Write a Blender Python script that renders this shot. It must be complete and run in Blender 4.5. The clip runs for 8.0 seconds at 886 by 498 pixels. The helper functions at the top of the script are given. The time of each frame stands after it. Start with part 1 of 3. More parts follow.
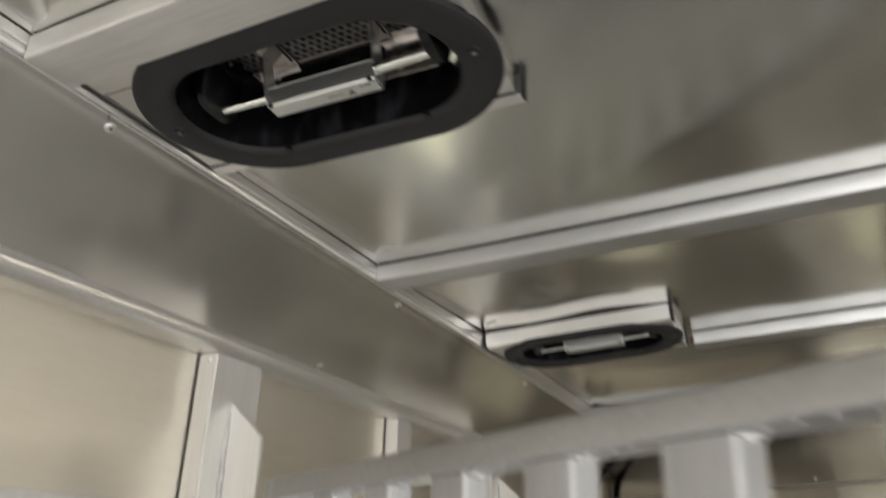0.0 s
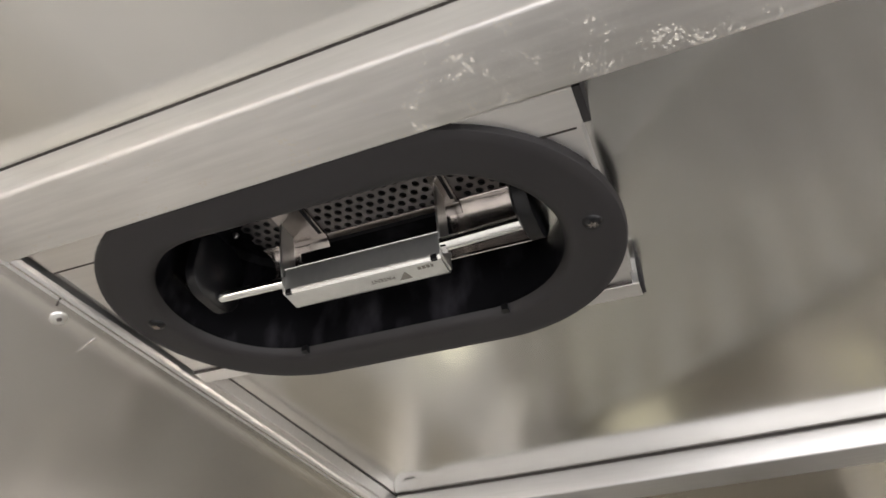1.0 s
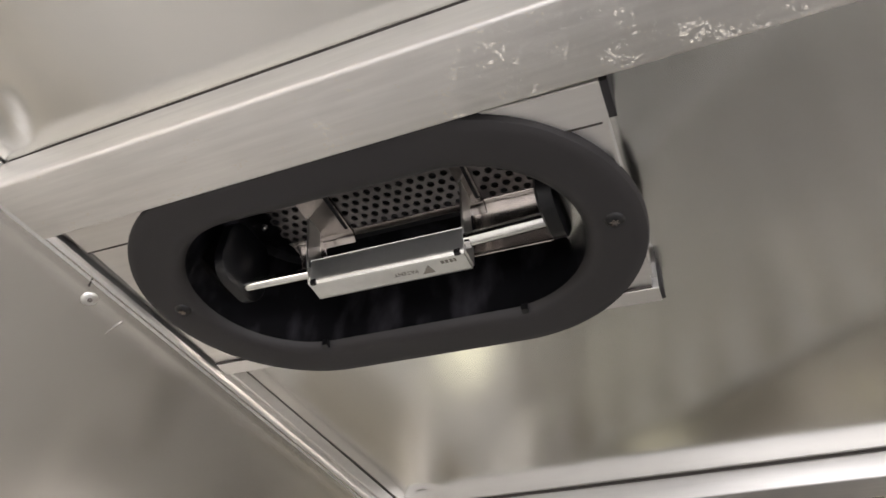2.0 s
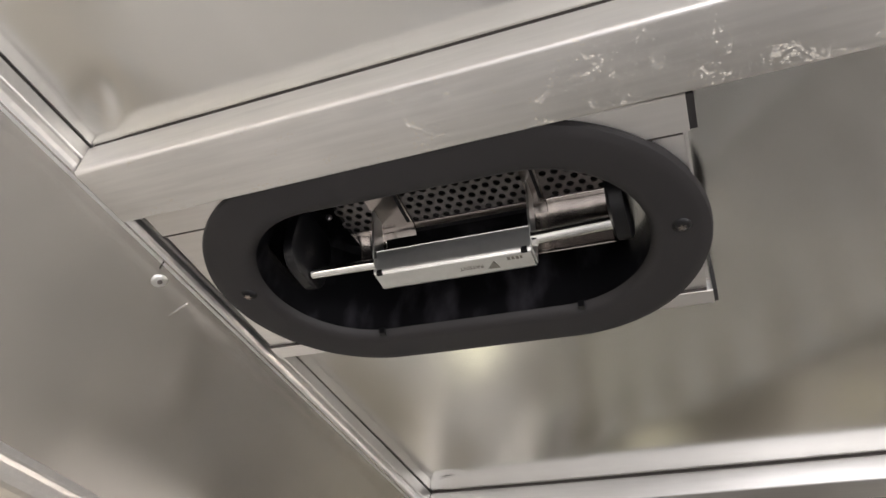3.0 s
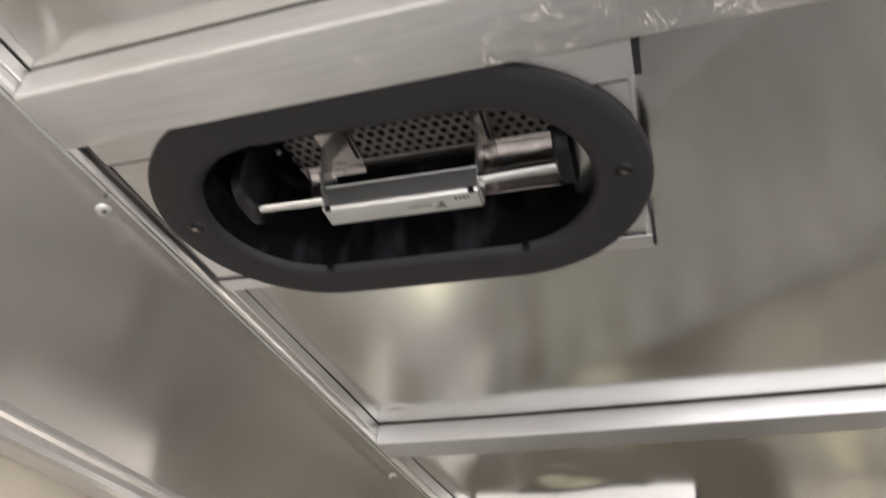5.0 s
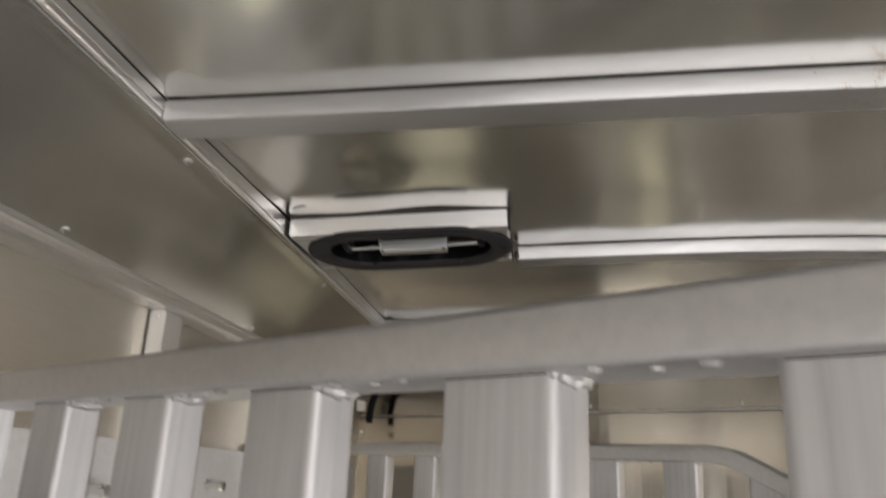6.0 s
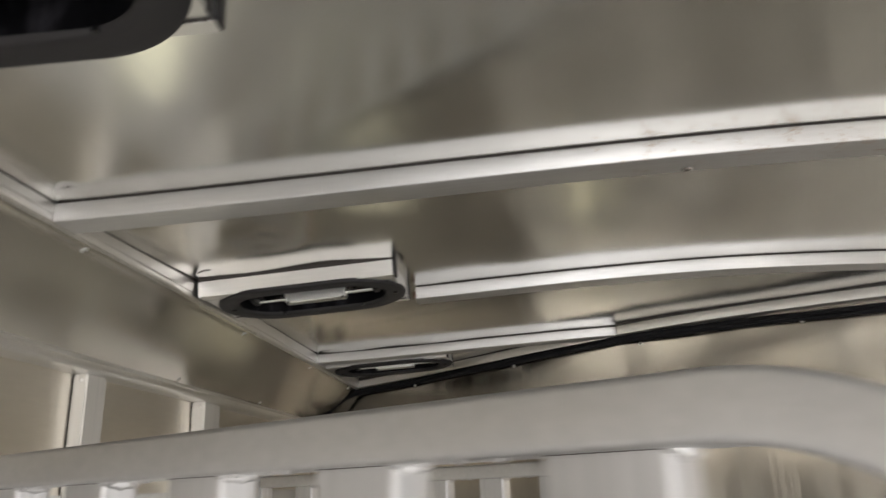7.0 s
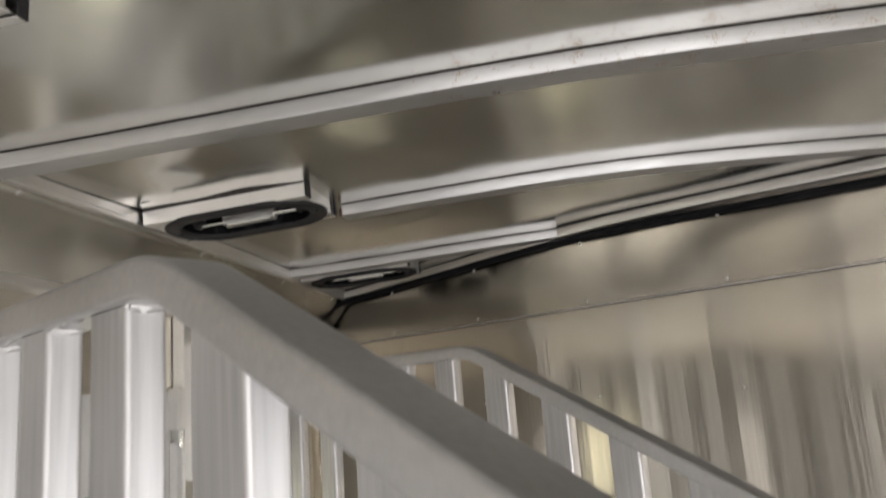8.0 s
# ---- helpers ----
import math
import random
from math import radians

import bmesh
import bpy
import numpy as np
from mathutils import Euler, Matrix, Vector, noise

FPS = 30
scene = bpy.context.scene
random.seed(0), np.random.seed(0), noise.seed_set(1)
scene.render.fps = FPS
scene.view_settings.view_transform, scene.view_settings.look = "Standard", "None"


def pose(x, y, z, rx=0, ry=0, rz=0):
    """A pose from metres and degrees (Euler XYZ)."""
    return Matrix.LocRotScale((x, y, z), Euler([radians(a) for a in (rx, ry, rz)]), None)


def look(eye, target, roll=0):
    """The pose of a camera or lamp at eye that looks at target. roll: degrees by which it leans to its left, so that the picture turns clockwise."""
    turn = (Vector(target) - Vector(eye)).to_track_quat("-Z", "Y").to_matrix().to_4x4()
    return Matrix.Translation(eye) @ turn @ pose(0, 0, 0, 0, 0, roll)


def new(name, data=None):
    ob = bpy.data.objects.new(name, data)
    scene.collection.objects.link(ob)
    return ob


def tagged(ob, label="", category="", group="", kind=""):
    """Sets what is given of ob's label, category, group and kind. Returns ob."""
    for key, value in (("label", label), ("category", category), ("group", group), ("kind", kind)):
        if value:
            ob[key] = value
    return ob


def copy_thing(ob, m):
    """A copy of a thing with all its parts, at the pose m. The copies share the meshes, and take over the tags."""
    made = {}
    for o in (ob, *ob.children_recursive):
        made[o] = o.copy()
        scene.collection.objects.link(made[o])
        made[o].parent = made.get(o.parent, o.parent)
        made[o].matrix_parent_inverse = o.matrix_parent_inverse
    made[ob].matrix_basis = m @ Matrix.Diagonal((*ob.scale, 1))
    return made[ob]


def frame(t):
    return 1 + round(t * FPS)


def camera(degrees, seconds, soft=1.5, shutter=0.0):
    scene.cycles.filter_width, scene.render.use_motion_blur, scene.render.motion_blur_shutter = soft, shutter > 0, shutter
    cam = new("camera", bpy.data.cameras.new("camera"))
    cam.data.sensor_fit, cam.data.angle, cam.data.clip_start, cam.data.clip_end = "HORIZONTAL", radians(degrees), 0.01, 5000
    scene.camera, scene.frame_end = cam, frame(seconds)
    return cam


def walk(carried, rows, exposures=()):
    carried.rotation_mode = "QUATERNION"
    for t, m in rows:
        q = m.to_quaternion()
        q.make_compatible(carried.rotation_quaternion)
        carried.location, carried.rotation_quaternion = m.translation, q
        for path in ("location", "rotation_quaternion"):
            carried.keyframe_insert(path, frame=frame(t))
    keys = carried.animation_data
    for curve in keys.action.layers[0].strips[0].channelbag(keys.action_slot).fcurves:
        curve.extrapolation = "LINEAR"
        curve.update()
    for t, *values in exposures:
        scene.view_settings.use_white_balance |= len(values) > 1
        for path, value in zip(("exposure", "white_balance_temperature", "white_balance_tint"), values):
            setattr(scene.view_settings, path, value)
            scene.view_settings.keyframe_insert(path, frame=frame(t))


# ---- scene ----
cam = camera(61.9, 8.0, shutter=0.5)
PATH = [
    (0, (0.559, 0.1, 1.719), (-0.258, 1.75, 2.499), 1.5),
    (0.3, (0.459, 0.146, 1.766), (-0.31, 1.742, 2.695), 1.1),
    (0.5, (0.426, 0.177, 1.781), (-0.313, 1.718, 2.818), 1.3),
    (1, (0.419, 0.223, 1.834), (-0.257, 1.661, 3.05), 2.0),
    (1.2, (0.424, 0.237, 1.833), (-0.265, 1.644, 3.076), 3.0),
    (2.3, (0.4, 0.221, 1.803), (-0.292, 1.585, 3.091), 6.5),
    (2.5, (0.387, 0.205, 1.804), (-0.287, 1.595, 3.075), 6.2),
    (3, (0.375, 0.195, 1.795), (-0.312, 1.584, 3.059), 7.3),
    (3.5, (0.374, 0.18, 1.793), (-0.308, 1.574, 3.055), 7.8),
    (4, (0.375, 0.18, 1.79), (-0.29, 1.592, 3.04), 7.7),
    (4.2, (0.377, 0.18, 1.789), (-0.284, 1.603, 3.03), 7.6),
    (5.3, (0.391, 0.215, 1.791), (-0.136, 1.856, 2.805), 4.6),
    (5.5, (0.398, 0.25, 1.782), (-0.048, 1.989, 2.664), 3.6),
    (5.8, (0.415, 0.29, 1.758), (0.083, 2.134, 2.458), 2.9),
    (5.9, (0.418, 0.295, 1.758), (0.125, 2.17, 2.39), 2.8),
    (6, (0.42, 0.305, 1.746), (0.156, 2.198, 2.336), 2.7),
    (6.2, (0.43, 0.309, 1.745), (0.204, 2.223, 2.279), 2.4),
    (6.5, (0.461, 0.269, 1.761), (0.255, 2.182, 2.306), 1.1),
    (7, (0.582, 0.176, 1.772), (0.39, 2.071, 2.384), -2.1),
    (7.2, (0.665, 0.151, 1.766), (0.456, 2.045, 2.371), -3.1),
    (7.5, (0.797, 0.124, 1.748), (0.551, 2.029, 2.303), -4.3),
    (8, (0.876, 0.054, 1.718), (0.536, 1.987, 2.107), -4.4),
]
walk(cam, [(t, look(eye, target, roll)) for t, eye, target, roll in PATH], exposures=((0.0, -0.25, 6450, 6), (0.5, 0.11, 6480, 7.5), (0.9, 0.26, 6500, 11), (2.5, 0.22, 6500, 12.5), (4.2, 0.17, 6500, 12.5), (5.5, 0.20, 6350, 12), (6.2, -0.50, 6500, 10.5), (7.0, -0.18, 6500, 9), (8.0, -0.27, 6450, 10)))

# ---- light ----
world = bpy.data.worlds.new("surroundings")
scene.world = world
world.use_nodes = True
sky = world.node_tree.nodes.new("ShaderNodeTexSky")
sky.sky_type, sky.sun_disc, sky.sun_elevation, sky.sun_rotation = "NISHITA", False, radians(32), radians(200)
sky.dust_density = 1.0
world.node_tree.links.new(sky.outputs[0], world.node_tree.nodes["Background"].inputs[0])
world.node_tree.nodes["Background"].inputs[1].default_value = 0.15


def area_lamp(name, eye, target, sx, sy, watts, colour):
    data = bpy.data.lights.new(name, "AREA")
    data.shape, data.size, data.size_y, data.energy, data.color = "RECTANGLE", sx, sy, watts, colour
    ob = new(name, data)
    ob.matrix_world = look(eye, target)
    return ob


area_lamp("rear_door_light", (1.20, -2.05, 1.0), (1.1, -0.6, 0.0), 1.40, 1.7, 76, (0.985, 0.967, 1.0))
area_lamp("side_door_light", (2.05, 0.02, 1.1), (1.0, 0.35, 0.0), 0.9, 1.2, 50, (1.0, 0.985, 1.0))
area_lamp("left_window_light", (-0.215, 1.63, 1.405), (1.0, 1.63, 1.365), 0.25, 0.30, 0.42, (1.0, 0.96, 0.72))
far_window = area_lamp("far_window_light", (-0.215, 2.60, 1.405), (1.0, 2.60, 1.365), 0.25, 0.30, 0.125, (1.0, 0.97, 0.78))
far_window.data.spread = radians(105)

# ---- materials ----


def material(name, colour, rough, metal=0.0, blotch=0.12, bump=0.0, bump_scale=200.0, stretch=(1, 1, 1), warp=0.0, warp_scale=5.0, specks=0.0, speck_colour=(0.66, 0.62, 0.54), smudge=None, specular=0.5, speck_edge=(-0.02, 0.05), speck_span=(0.12, 0.5, -0.02, 0.035), grain=None):
    """Two scales of variation in tone and gloss, a fine relief and a slow warp of the sheet."""
    m = bpy.data.materials.new(name)
    m.use_nodes = True
    nt = m.node_tree
    n, l = nt.nodes, nt.links
    b = n["Principled BSDF"]
    tc = n.new("ShaderNodeTexCoord")
    mp = n.new("ShaderNodeMapping")
    mp.inputs["Scale"].default_value = stretch
    l.new(tc.outputs["Object"], mp.inputs[0])
    big = n.new("ShaderNodeTexNoise")
    big.inputs["Scale"].default_value = 4.5
    big.inputs["Detail"].default_value = 4
    l.new(tc.outputs["Object"], big.inputs["Vector"])
    fine = n.new("ShaderNodeTexNoise")
    fine.inputs["Scale"].default_value = bump_scale
    fine.inputs["Detail"].default_value = 4
    l.new(mp.outputs[0], fine.inputs["Vector"])
    tone = n.new("ShaderNodeMapRange")
    tone.clamp = False
    tone.inputs["From Min"].default_value, tone.inputs["From Max"].default_value = 0.2, 0.8
    tone.inputs["To Min"].default_value, tone.inputs["To Max"].default_value = 1 - blotch, 1 + blotch
    l.new(big.outputs["Fac"], tone.inputs[0])
    tone2 = n.new("ShaderNodeMapRange")
    tone2.clamp = False
    tone2.inputs["From Min"].default_value, tone2.inputs["From Max"].default_value = 0.2, 0.8
    tone2.inputs["To Min"].default_value, tone2.inputs["To Max"].default_value = 1 - blotch * 0.6, 1 + blotch * 0.6
    l.new(fine.outputs["Fac"], tone2.inputs[0])
    mul = n.new("ShaderNodeMath")
    mul.operation = "MULTIPLY"
    l.new(tone.outputs[0], mul.inputs[0])
    l.new(tone2.outputs[0], mul.inputs[1])
    col = n.new("ShaderNodeVectorMath")
    col.operation = "SCALE"
    col.inputs[0].default_value = colour
    l.new(mul.outputs[0], col.inputs["Scale"])
    colour_out = col.outputs[0]
    rr = n.new("ShaderNodeMapRange")
    rr.clamp = False
    rr.inputs["From Min"].default_value, rr.inputs["From Max"].default_value = 0.2, 0.8
    rr.inputs["To Min"].default_value, rr.inputs["To Max"].default_value = rough * 0.8, min(1, rough * 1.25)
    l.new(big.outputs["Fac"], rr.inputs[0])
    rough_out = rr.outputs[0]
    if specks:
        warped = n.new("ShaderNodeTexNoise")
        warped.inputs["Scale"].default_value = 260
        l.new(tc.outputs["Object"], warped.inputs["Vector"])
        shift = n.new("ShaderNodeVectorMath")
        shift.operation = "MULTIPLY_ADD"
        shift.inputs[1].default_value = (0.004, 0.004, 0.004)
        l.new(warped.outputs["Color"], shift.inputs[0])
        l.new(tc.outputs["Object"], shift.inputs[2])
        sp = n.new("ShaderNodeTexVoronoi")
        sp.inputs["Scale"].default_value = 430
        l.new(shift.outputs[0], sp.inputs["Vector"])
        zone = n.new("ShaderNodeTexNoise")
        zone.inputs["Scale"].default_value = 50
        zone.inputs["Detail"].default_value = 4
        zone.inputs["Roughness"].default_value = 0.62
        l.new(tc.outputs["Object"], zone.inputs["Vector"])
        xyz = n.new("ShaderNodeSeparateXYZ")
        l.new(tc.outputs["Object"], xyz.inputs[0])
        edge = n.new("ShaderNodeMapRange")
        edge.inputs["From Min"].default_value, edge.inputs["From Max"].default_value = 0.012, 0.05
        edge.inputs["To Min"].default_value, edge.inputs["To Max"].default_value = speck_edge
        l.new(xyz.outputs["Y"], edge.inputs[0])
        along = n.new("ShaderNodeMapRange")
        along.inputs["From Min"].default_value, along.inputs["From Max"].default_value = speck_span[:2]
        along.inputs["To Min"].default_value, along.inputs["To Max"].default_value = speck_span[2:]
        l.new(xyz.outputs["X"], along.inputs[0])
        spread = n.new("ShaderNodeMath")
        l.new(edge.outputs[0], spread.inputs[0])
        l.new(along.outputs[0], spread.inputs[1])
        add = n.new("ShaderNodeMath")
        l.new(zone.outputs["Fac"], add.inputs[0])
        l.new(spread.outputs[0], add.inputs[1])
        size = n.new("ShaderNodeMapRange")
        size.inputs["From Min"].default_value, size.inputs["From Max"].default_value = 0.60 - specks, 0.80 - specks
        size.inputs["To Min"].default_value, size.inputs["To Max"].default_value = -0.1, 0.5
        l.new(add.outputs[0], size.inputs[0])
        gap = n.new("ShaderNodeMath")
        gap.operation = "SUBTRACT"
        l.new(size.outputs[0], gap.inputs[0])
        l.new(sp.outputs["Distance"], gap.inputs[1])
        mask = n.new("ShaderNodeMapRange")
        mask.inputs["From Min"].default_value, mask.inputs["From Max"].default_value = -0.05, 0.12
        mask.inputs["To Max"].default_value = 0.7
        l.new(gap.outputs[0], mask.inputs[0])
        mixc = n.new("ShaderNodeMix")
        mixc.data_type = "RGBA"
        mixc.inputs[7].default_value = (*speck_colour, 1)
        l.new(mask.outputs[0], mixc.inputs[0])
        l.new(colour_out, mixc.inputs[6])
        colour_out = mixc.outputs[2]
        mixm = n.new("ShaderNodeMapRange")
        mixm.inputs["To Min"].default_value, mixm.inputs["To Max"].default_value = metal, 0.15
        l.new(mask.outputs[0], mixm.inputs[0])
        l.new(mixm.outputs[0], b.inputs["Metallic"])
        mixr = n.new("ShaderNodeMix")
        mixr.inputs[3].default_value = 0.8
        l.new(mask.outputs[0], mixr.inputs[0])
        l.new(rough_out, mixr.inputs[2])
        rough_out = mixr.outputs[0]
    else:
        b.inputs["Metallic"].default_value = metal
    if smudge:
        sn = n.new("ShaderNodeTexNoise")
        sn.inputs["Scale"].default_value = 42
        sn.inputs["Detail"].default_value = 5
        sm = n.new("ShaderNodeMapping")
        sm.inputs["Scale"].default_value = (1, 1, 0.45)
        l.new(tc.outputs["Object"], sm.inputs[0])
        l.new(sm.outputs[0], sn.inputs["Vector"])
        sk = n.new("ShaderNodeMapRange")
        sk.inputs["From Min"].default_value, sk.inputs["From Max"].default_value = 0.5, 0.72
        l.new(sn.outputs["Fac"], sk.inputs[0])
        smix = n.new("ShaderNodeMix")
        smix.data_type = "RGBA"
        smix.inputs[7].default_value = (*smudge, 1)
        l.new(sk.outputs[0], smix.inputs[0])
        l.new(colour_out, smix.inputs[6])
        colour_out = smix.outputs[2]
    l.new(colour_out, b.inputs["Base Color"])
    l.new(rough_out, b.inputs["Roughness"])
    b.inputs["Specular IOR Level"].default_value = specular
    if grain:
        # rolled sheet scatters more across its grain
        across = n.new("ShaderNodeCombineXYZ")
        for k in range(3):
            across.inputs[k].default_value = grain[1][k]
        l.new(across.outputs[0], b.inputs["Tangent"])
        b.inputs["Anisotropic"].default_value = grain[0]
    normal = None
    if warp:
        wn = n.new("ShaderNodeTexNoise")
        wn.inputs["Scale"].default_value = warp_scale
        wn.inputs["Detail"].default_value = 1
        l.new(tc.outputs["Object"], wn.inputs["Vector"])
        wb = n.new("ShaderNodeBump")
        wb.inputs["Strength"].default_value = 1
        wb.inputs["Distance"].default_value = warp
        l.new(wn.outputs["Fac"], wb.inputs["Height"])
        normal = wb.outputs[0]
    if bump:
        fb = n.new("ShaderNodeBump")
        fb.inputs["Strength"].default_value = 1
        fb.inputs["Distance"].default_value = bump
        l.new(fine.outputs["Fac"], fb.inputs["Height"])
        if normal:
            l.new(normal, fb.inputs["Normal"])
        normal = fb.outputs[0]
    if normal:
        l.new(normal, b.inputs["Normal"])
    return m


SHEET = material("mill_aluminium_sheet", (0.665, 0.66, 0.63), 0.165, 1.0, blotch=0.06, bump=0.0003, bump_scale=30, stretch=(1, 0.12, 1), warp=0.005, warp_scale=3.2, grain=(0.68, (1, 0, 0)))
WALL_SHEET = material("aluminium_wall_sheet", (0.635, 0.606, 0.558), 0.20, 1.0, blotch=0.06, bump=0.00025, bump_scale=24, stretch=(0.1, 1, 0.1), warp=0.0009, warp_scale=3.0, grain=(0.72, (-0.835, 0, -0.55)))
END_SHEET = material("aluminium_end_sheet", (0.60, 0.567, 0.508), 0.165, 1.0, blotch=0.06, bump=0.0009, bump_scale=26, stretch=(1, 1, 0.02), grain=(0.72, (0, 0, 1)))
KICK = material("scuffed_cream_lining", (0.62, 0.605, 0.575), 0.5, 0.0, blotch=0.12, bump=0.00006, bump_scale=120, specular=0.35)
# END_SHEET's metal, its colour darkened to hold down the rear light's reflection
END_UPPER = material("aluminium_end_sheet_dimmed", (0.52, 0.492, 0.44), 0.165, 1.0, blotch=0.06, bump=0.0009, bump_scale=26, stretch=(1, 1, 0.02), grain=(0.72, (0, 0, 1)))
LOWER_WALL = material("satin_cream_wall_sheet", (0.74, 0.70, 0.62), 0.37, 1.0, blotch=0.05, bump=0.00002, bump_scale=160, stretch=(1, 0.12, 1))
EXTRUSION = material("aluminium_extrusion", (0.75, 0.735, 0.71), 0.38, 1.0, blotch=0.08, bump=0.00005, bump_scale=220, stretch=(0.08, 1, 1))
RIB = material("oxidised_aluminium_rib", (0.555, 0.55, 0.54), 0.48, 1.0, blotch=0.1, bump=0.00006, bump_scale=220, stretch=(0.08, 1, 1), specks=0.0)
RIB_SPECKLED = material("speckled_aluminium_rib", (0.68, 0.668, 0.64), 0.50, 1.0, blotch=0.16, bump=0.00006, bump_scale=220, stretch=(0.08, 1, 1), specks=0.165, speck_edge=(-0.07, 0.05), speck_span=(0.05, 0.3, -0.02, 0.012))
RIB_RUSTY = material("rust_flecked_rib", (0.52, 0.513, 0.50), 0.48, 1.0, blotch=0.1, bump=0.00006, bump_scale=220, stretch=(0.08, 1, 1), specks=0.09, speck_colour=(0.36, 0.25, 0.16), speck_edge=(0.05, -0.08), speck_span=(0.66, 0.74, -0.12, 0.04))
SLAT = material("brushed_aluminium_tube", (0.525, 0.517, 0.508), 0.55, 1.0, blotch=0.27, bump=0.0003, bump_scale=170, stretch=(1, 1, 0.04))
RAIL = material("satin_aluminium_rail", (0.48, 0.472, 0.458), 0.45, 1.0, blotch=0.12, bump=0.0001, bump_scale=200)
POST = material("pale_aluminium_post", (0.80, 0.785, 0.755), 0.55, 1.0, blotch=0.08, bump=0.0001, bump_scale=170, stretch=(1, 1, 0.04))
WELD = material("aluminium_weld", (0.5, 0.49, 0.475), 0.5, 1.0, blotch=0.25, bump=0.0006, bump_scale=140)
STEEL = material("galvanised_steel", (0.64, 0.64, 0.61), 0.38, 1.0, blotch=0.08, bump=0.00003, bump_scale=200)
CHROME = material("polished_steel", (0.78, 0.77, 0.74), 0.12, 1.0, blotch=0.06)
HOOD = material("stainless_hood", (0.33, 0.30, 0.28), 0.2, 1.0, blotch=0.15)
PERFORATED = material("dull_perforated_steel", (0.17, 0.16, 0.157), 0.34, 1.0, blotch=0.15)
MIRROR_STEEL = material("mirror_steel_sheet", (0.50, 0.45, 0.415), 0.24, 1.0, blotch=0.12, warp=0.0008, warp_scale=40)
TUBE = material("smeared_steel_tube", (0.66, 0.66, 0.63), 0.16, 1.0, blotch=0.12)
PLASTIC = material("black_textured_plastic", (0.0100, 0.0088, 0.0090), 0.6, 0.0, specular=0.45, blotch=0.1, bump=0.00008, bump_scale=900)
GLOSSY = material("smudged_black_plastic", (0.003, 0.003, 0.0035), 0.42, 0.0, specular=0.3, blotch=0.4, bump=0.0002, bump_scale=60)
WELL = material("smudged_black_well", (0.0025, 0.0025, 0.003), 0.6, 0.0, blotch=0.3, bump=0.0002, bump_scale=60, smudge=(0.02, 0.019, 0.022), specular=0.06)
RUBBER = material("black_cable_sheath", (0.006, 0.006, 0.007), 0.6, 0.0, specular=0.2, blotch=0.2, bump=0.0003, bump_scale=300)
SEALANT = material("dark_joint_sealant", (0.035, 0.029, 0.025), 0.7, 0.0)
BURNT = material("scorched_weld", (0.10, 0.062, 0.04), 0.55, 0.4, blotch=0.3, bump=0.0004, bump_scale=160)
INK = material("grey_stamped_ink", (0.12, 0.11, 0.09), 0.6, 0.0)
MAT = material("grey_plank_floor", (0.35, 0.345, 0.335), 0.75, 0.0, blotch=0.3, bump=0.001, bump_scale=60)
WHITE = material("white_nylon", (0.75, 0.74, 0.7), 0.45, 0.0)

# ---- mesh helpers ----


def mesh_object(name, bm, mat, parent=None, label="", smooth=False):
    me = bpy.data.meshes.new(name)
    bmesh.ops.recalc_face_normals(bm, faces=bm.faces)
    bm.to_mesh(me)
    bm.free()
    if smooth:
        for p in me.polygons:
            p.use_smooth = True
        me.set_sharp_from_angle(angle=radians(38))
    me.materials.append(mat)
    ob = new(name, me)
    if parent is not None:
        ob.parent = parent
    if label:
        ob["label"] = label
    return ob


def part(name, bm, mat, parent, label="", smooth=True):
    return mesh_object(name, bm, mat, parent, label, smooth)


def thing(name, m, label, category, group="", kind=""):
    ob = new(name)
    ob.empty_display_size = 0.05
    ob.matrix_world = m
    return tagged(ob, label, category, group, kind)


def add_box(bm, x0, x1, y0, y1, z0, z1, bevel=0.0):
    b2 = bmesh.new()
    vs = [b2.verts.new((x, y, z)) for x in (x0, x1) for y in (y0, y1) for z in (z0, z1)]
    for f in ((0, 1, 3, 2), (4, 6, 7, 5), (0, 4, 5, 1), (2, 3, 7, 6), (0, 2, 6, 4), (1, 5, 7, 3)):
        b2.faces.new([vs[i] for i in f])
    if bevel:
        bmesh.ops.bevel(b2, geom=b2.edges[:], offset=bevel, segments=2, affect="EDGES")
    join(bm, b2)
    return bm


def join(bm, other):
    bmesh.ops.recalc_face_normals(other, faces=other.faces)
    me = bpy.data.meshes.new("scratch")
    other.to_mesh(me)
    other.free()
    bm.from_mesh(me)
    bpy.data.meshes.remove(me)


def box(x0, x1, y0, y1, z0, z1, bevel=0.0):
    return add_box(bmesh.new(), x0, x1, y0, y1, z0, z1, bevel)


def loft(rings, closed=True, caps=True):
    """Skin over rings of equally many points."""
    bm = bmesh.new()
    rows = [[bm.verts.new(p) for p in ring] for ring in rings]
    n = len(rows[0])
    for a, b in zip(rows, rows[1:]):
        for i in range(n if closed else n - 1):
            j = (i + 1) % n
            bm.faces.new((a[i], a[j], b[j], b[i]))
    if caps and closed:
        bm.faces.new(rows[0])
        bm.faces.new(rows[-1])
    return bm


def round_rect(w, h, r, seg=4):
    """Points of a rounded rectangle about (0, 0)."""
    pts = []
    for cx, cy, a0 in ((w / 2 - r, h / 2 - r, 0), (-w / 2 + r, h / 2 - r, 90), (-w / 2 + r, -h / 2 + r, 180), (w / 2 - r, -h / 2 + r, 270)):
        for k in range(seg + 1):
            a = radians(a0 + 90 * k / seg)
            pts.append((cx + r * math.cos(a), cy + r * math.sin(a)))
    return pts


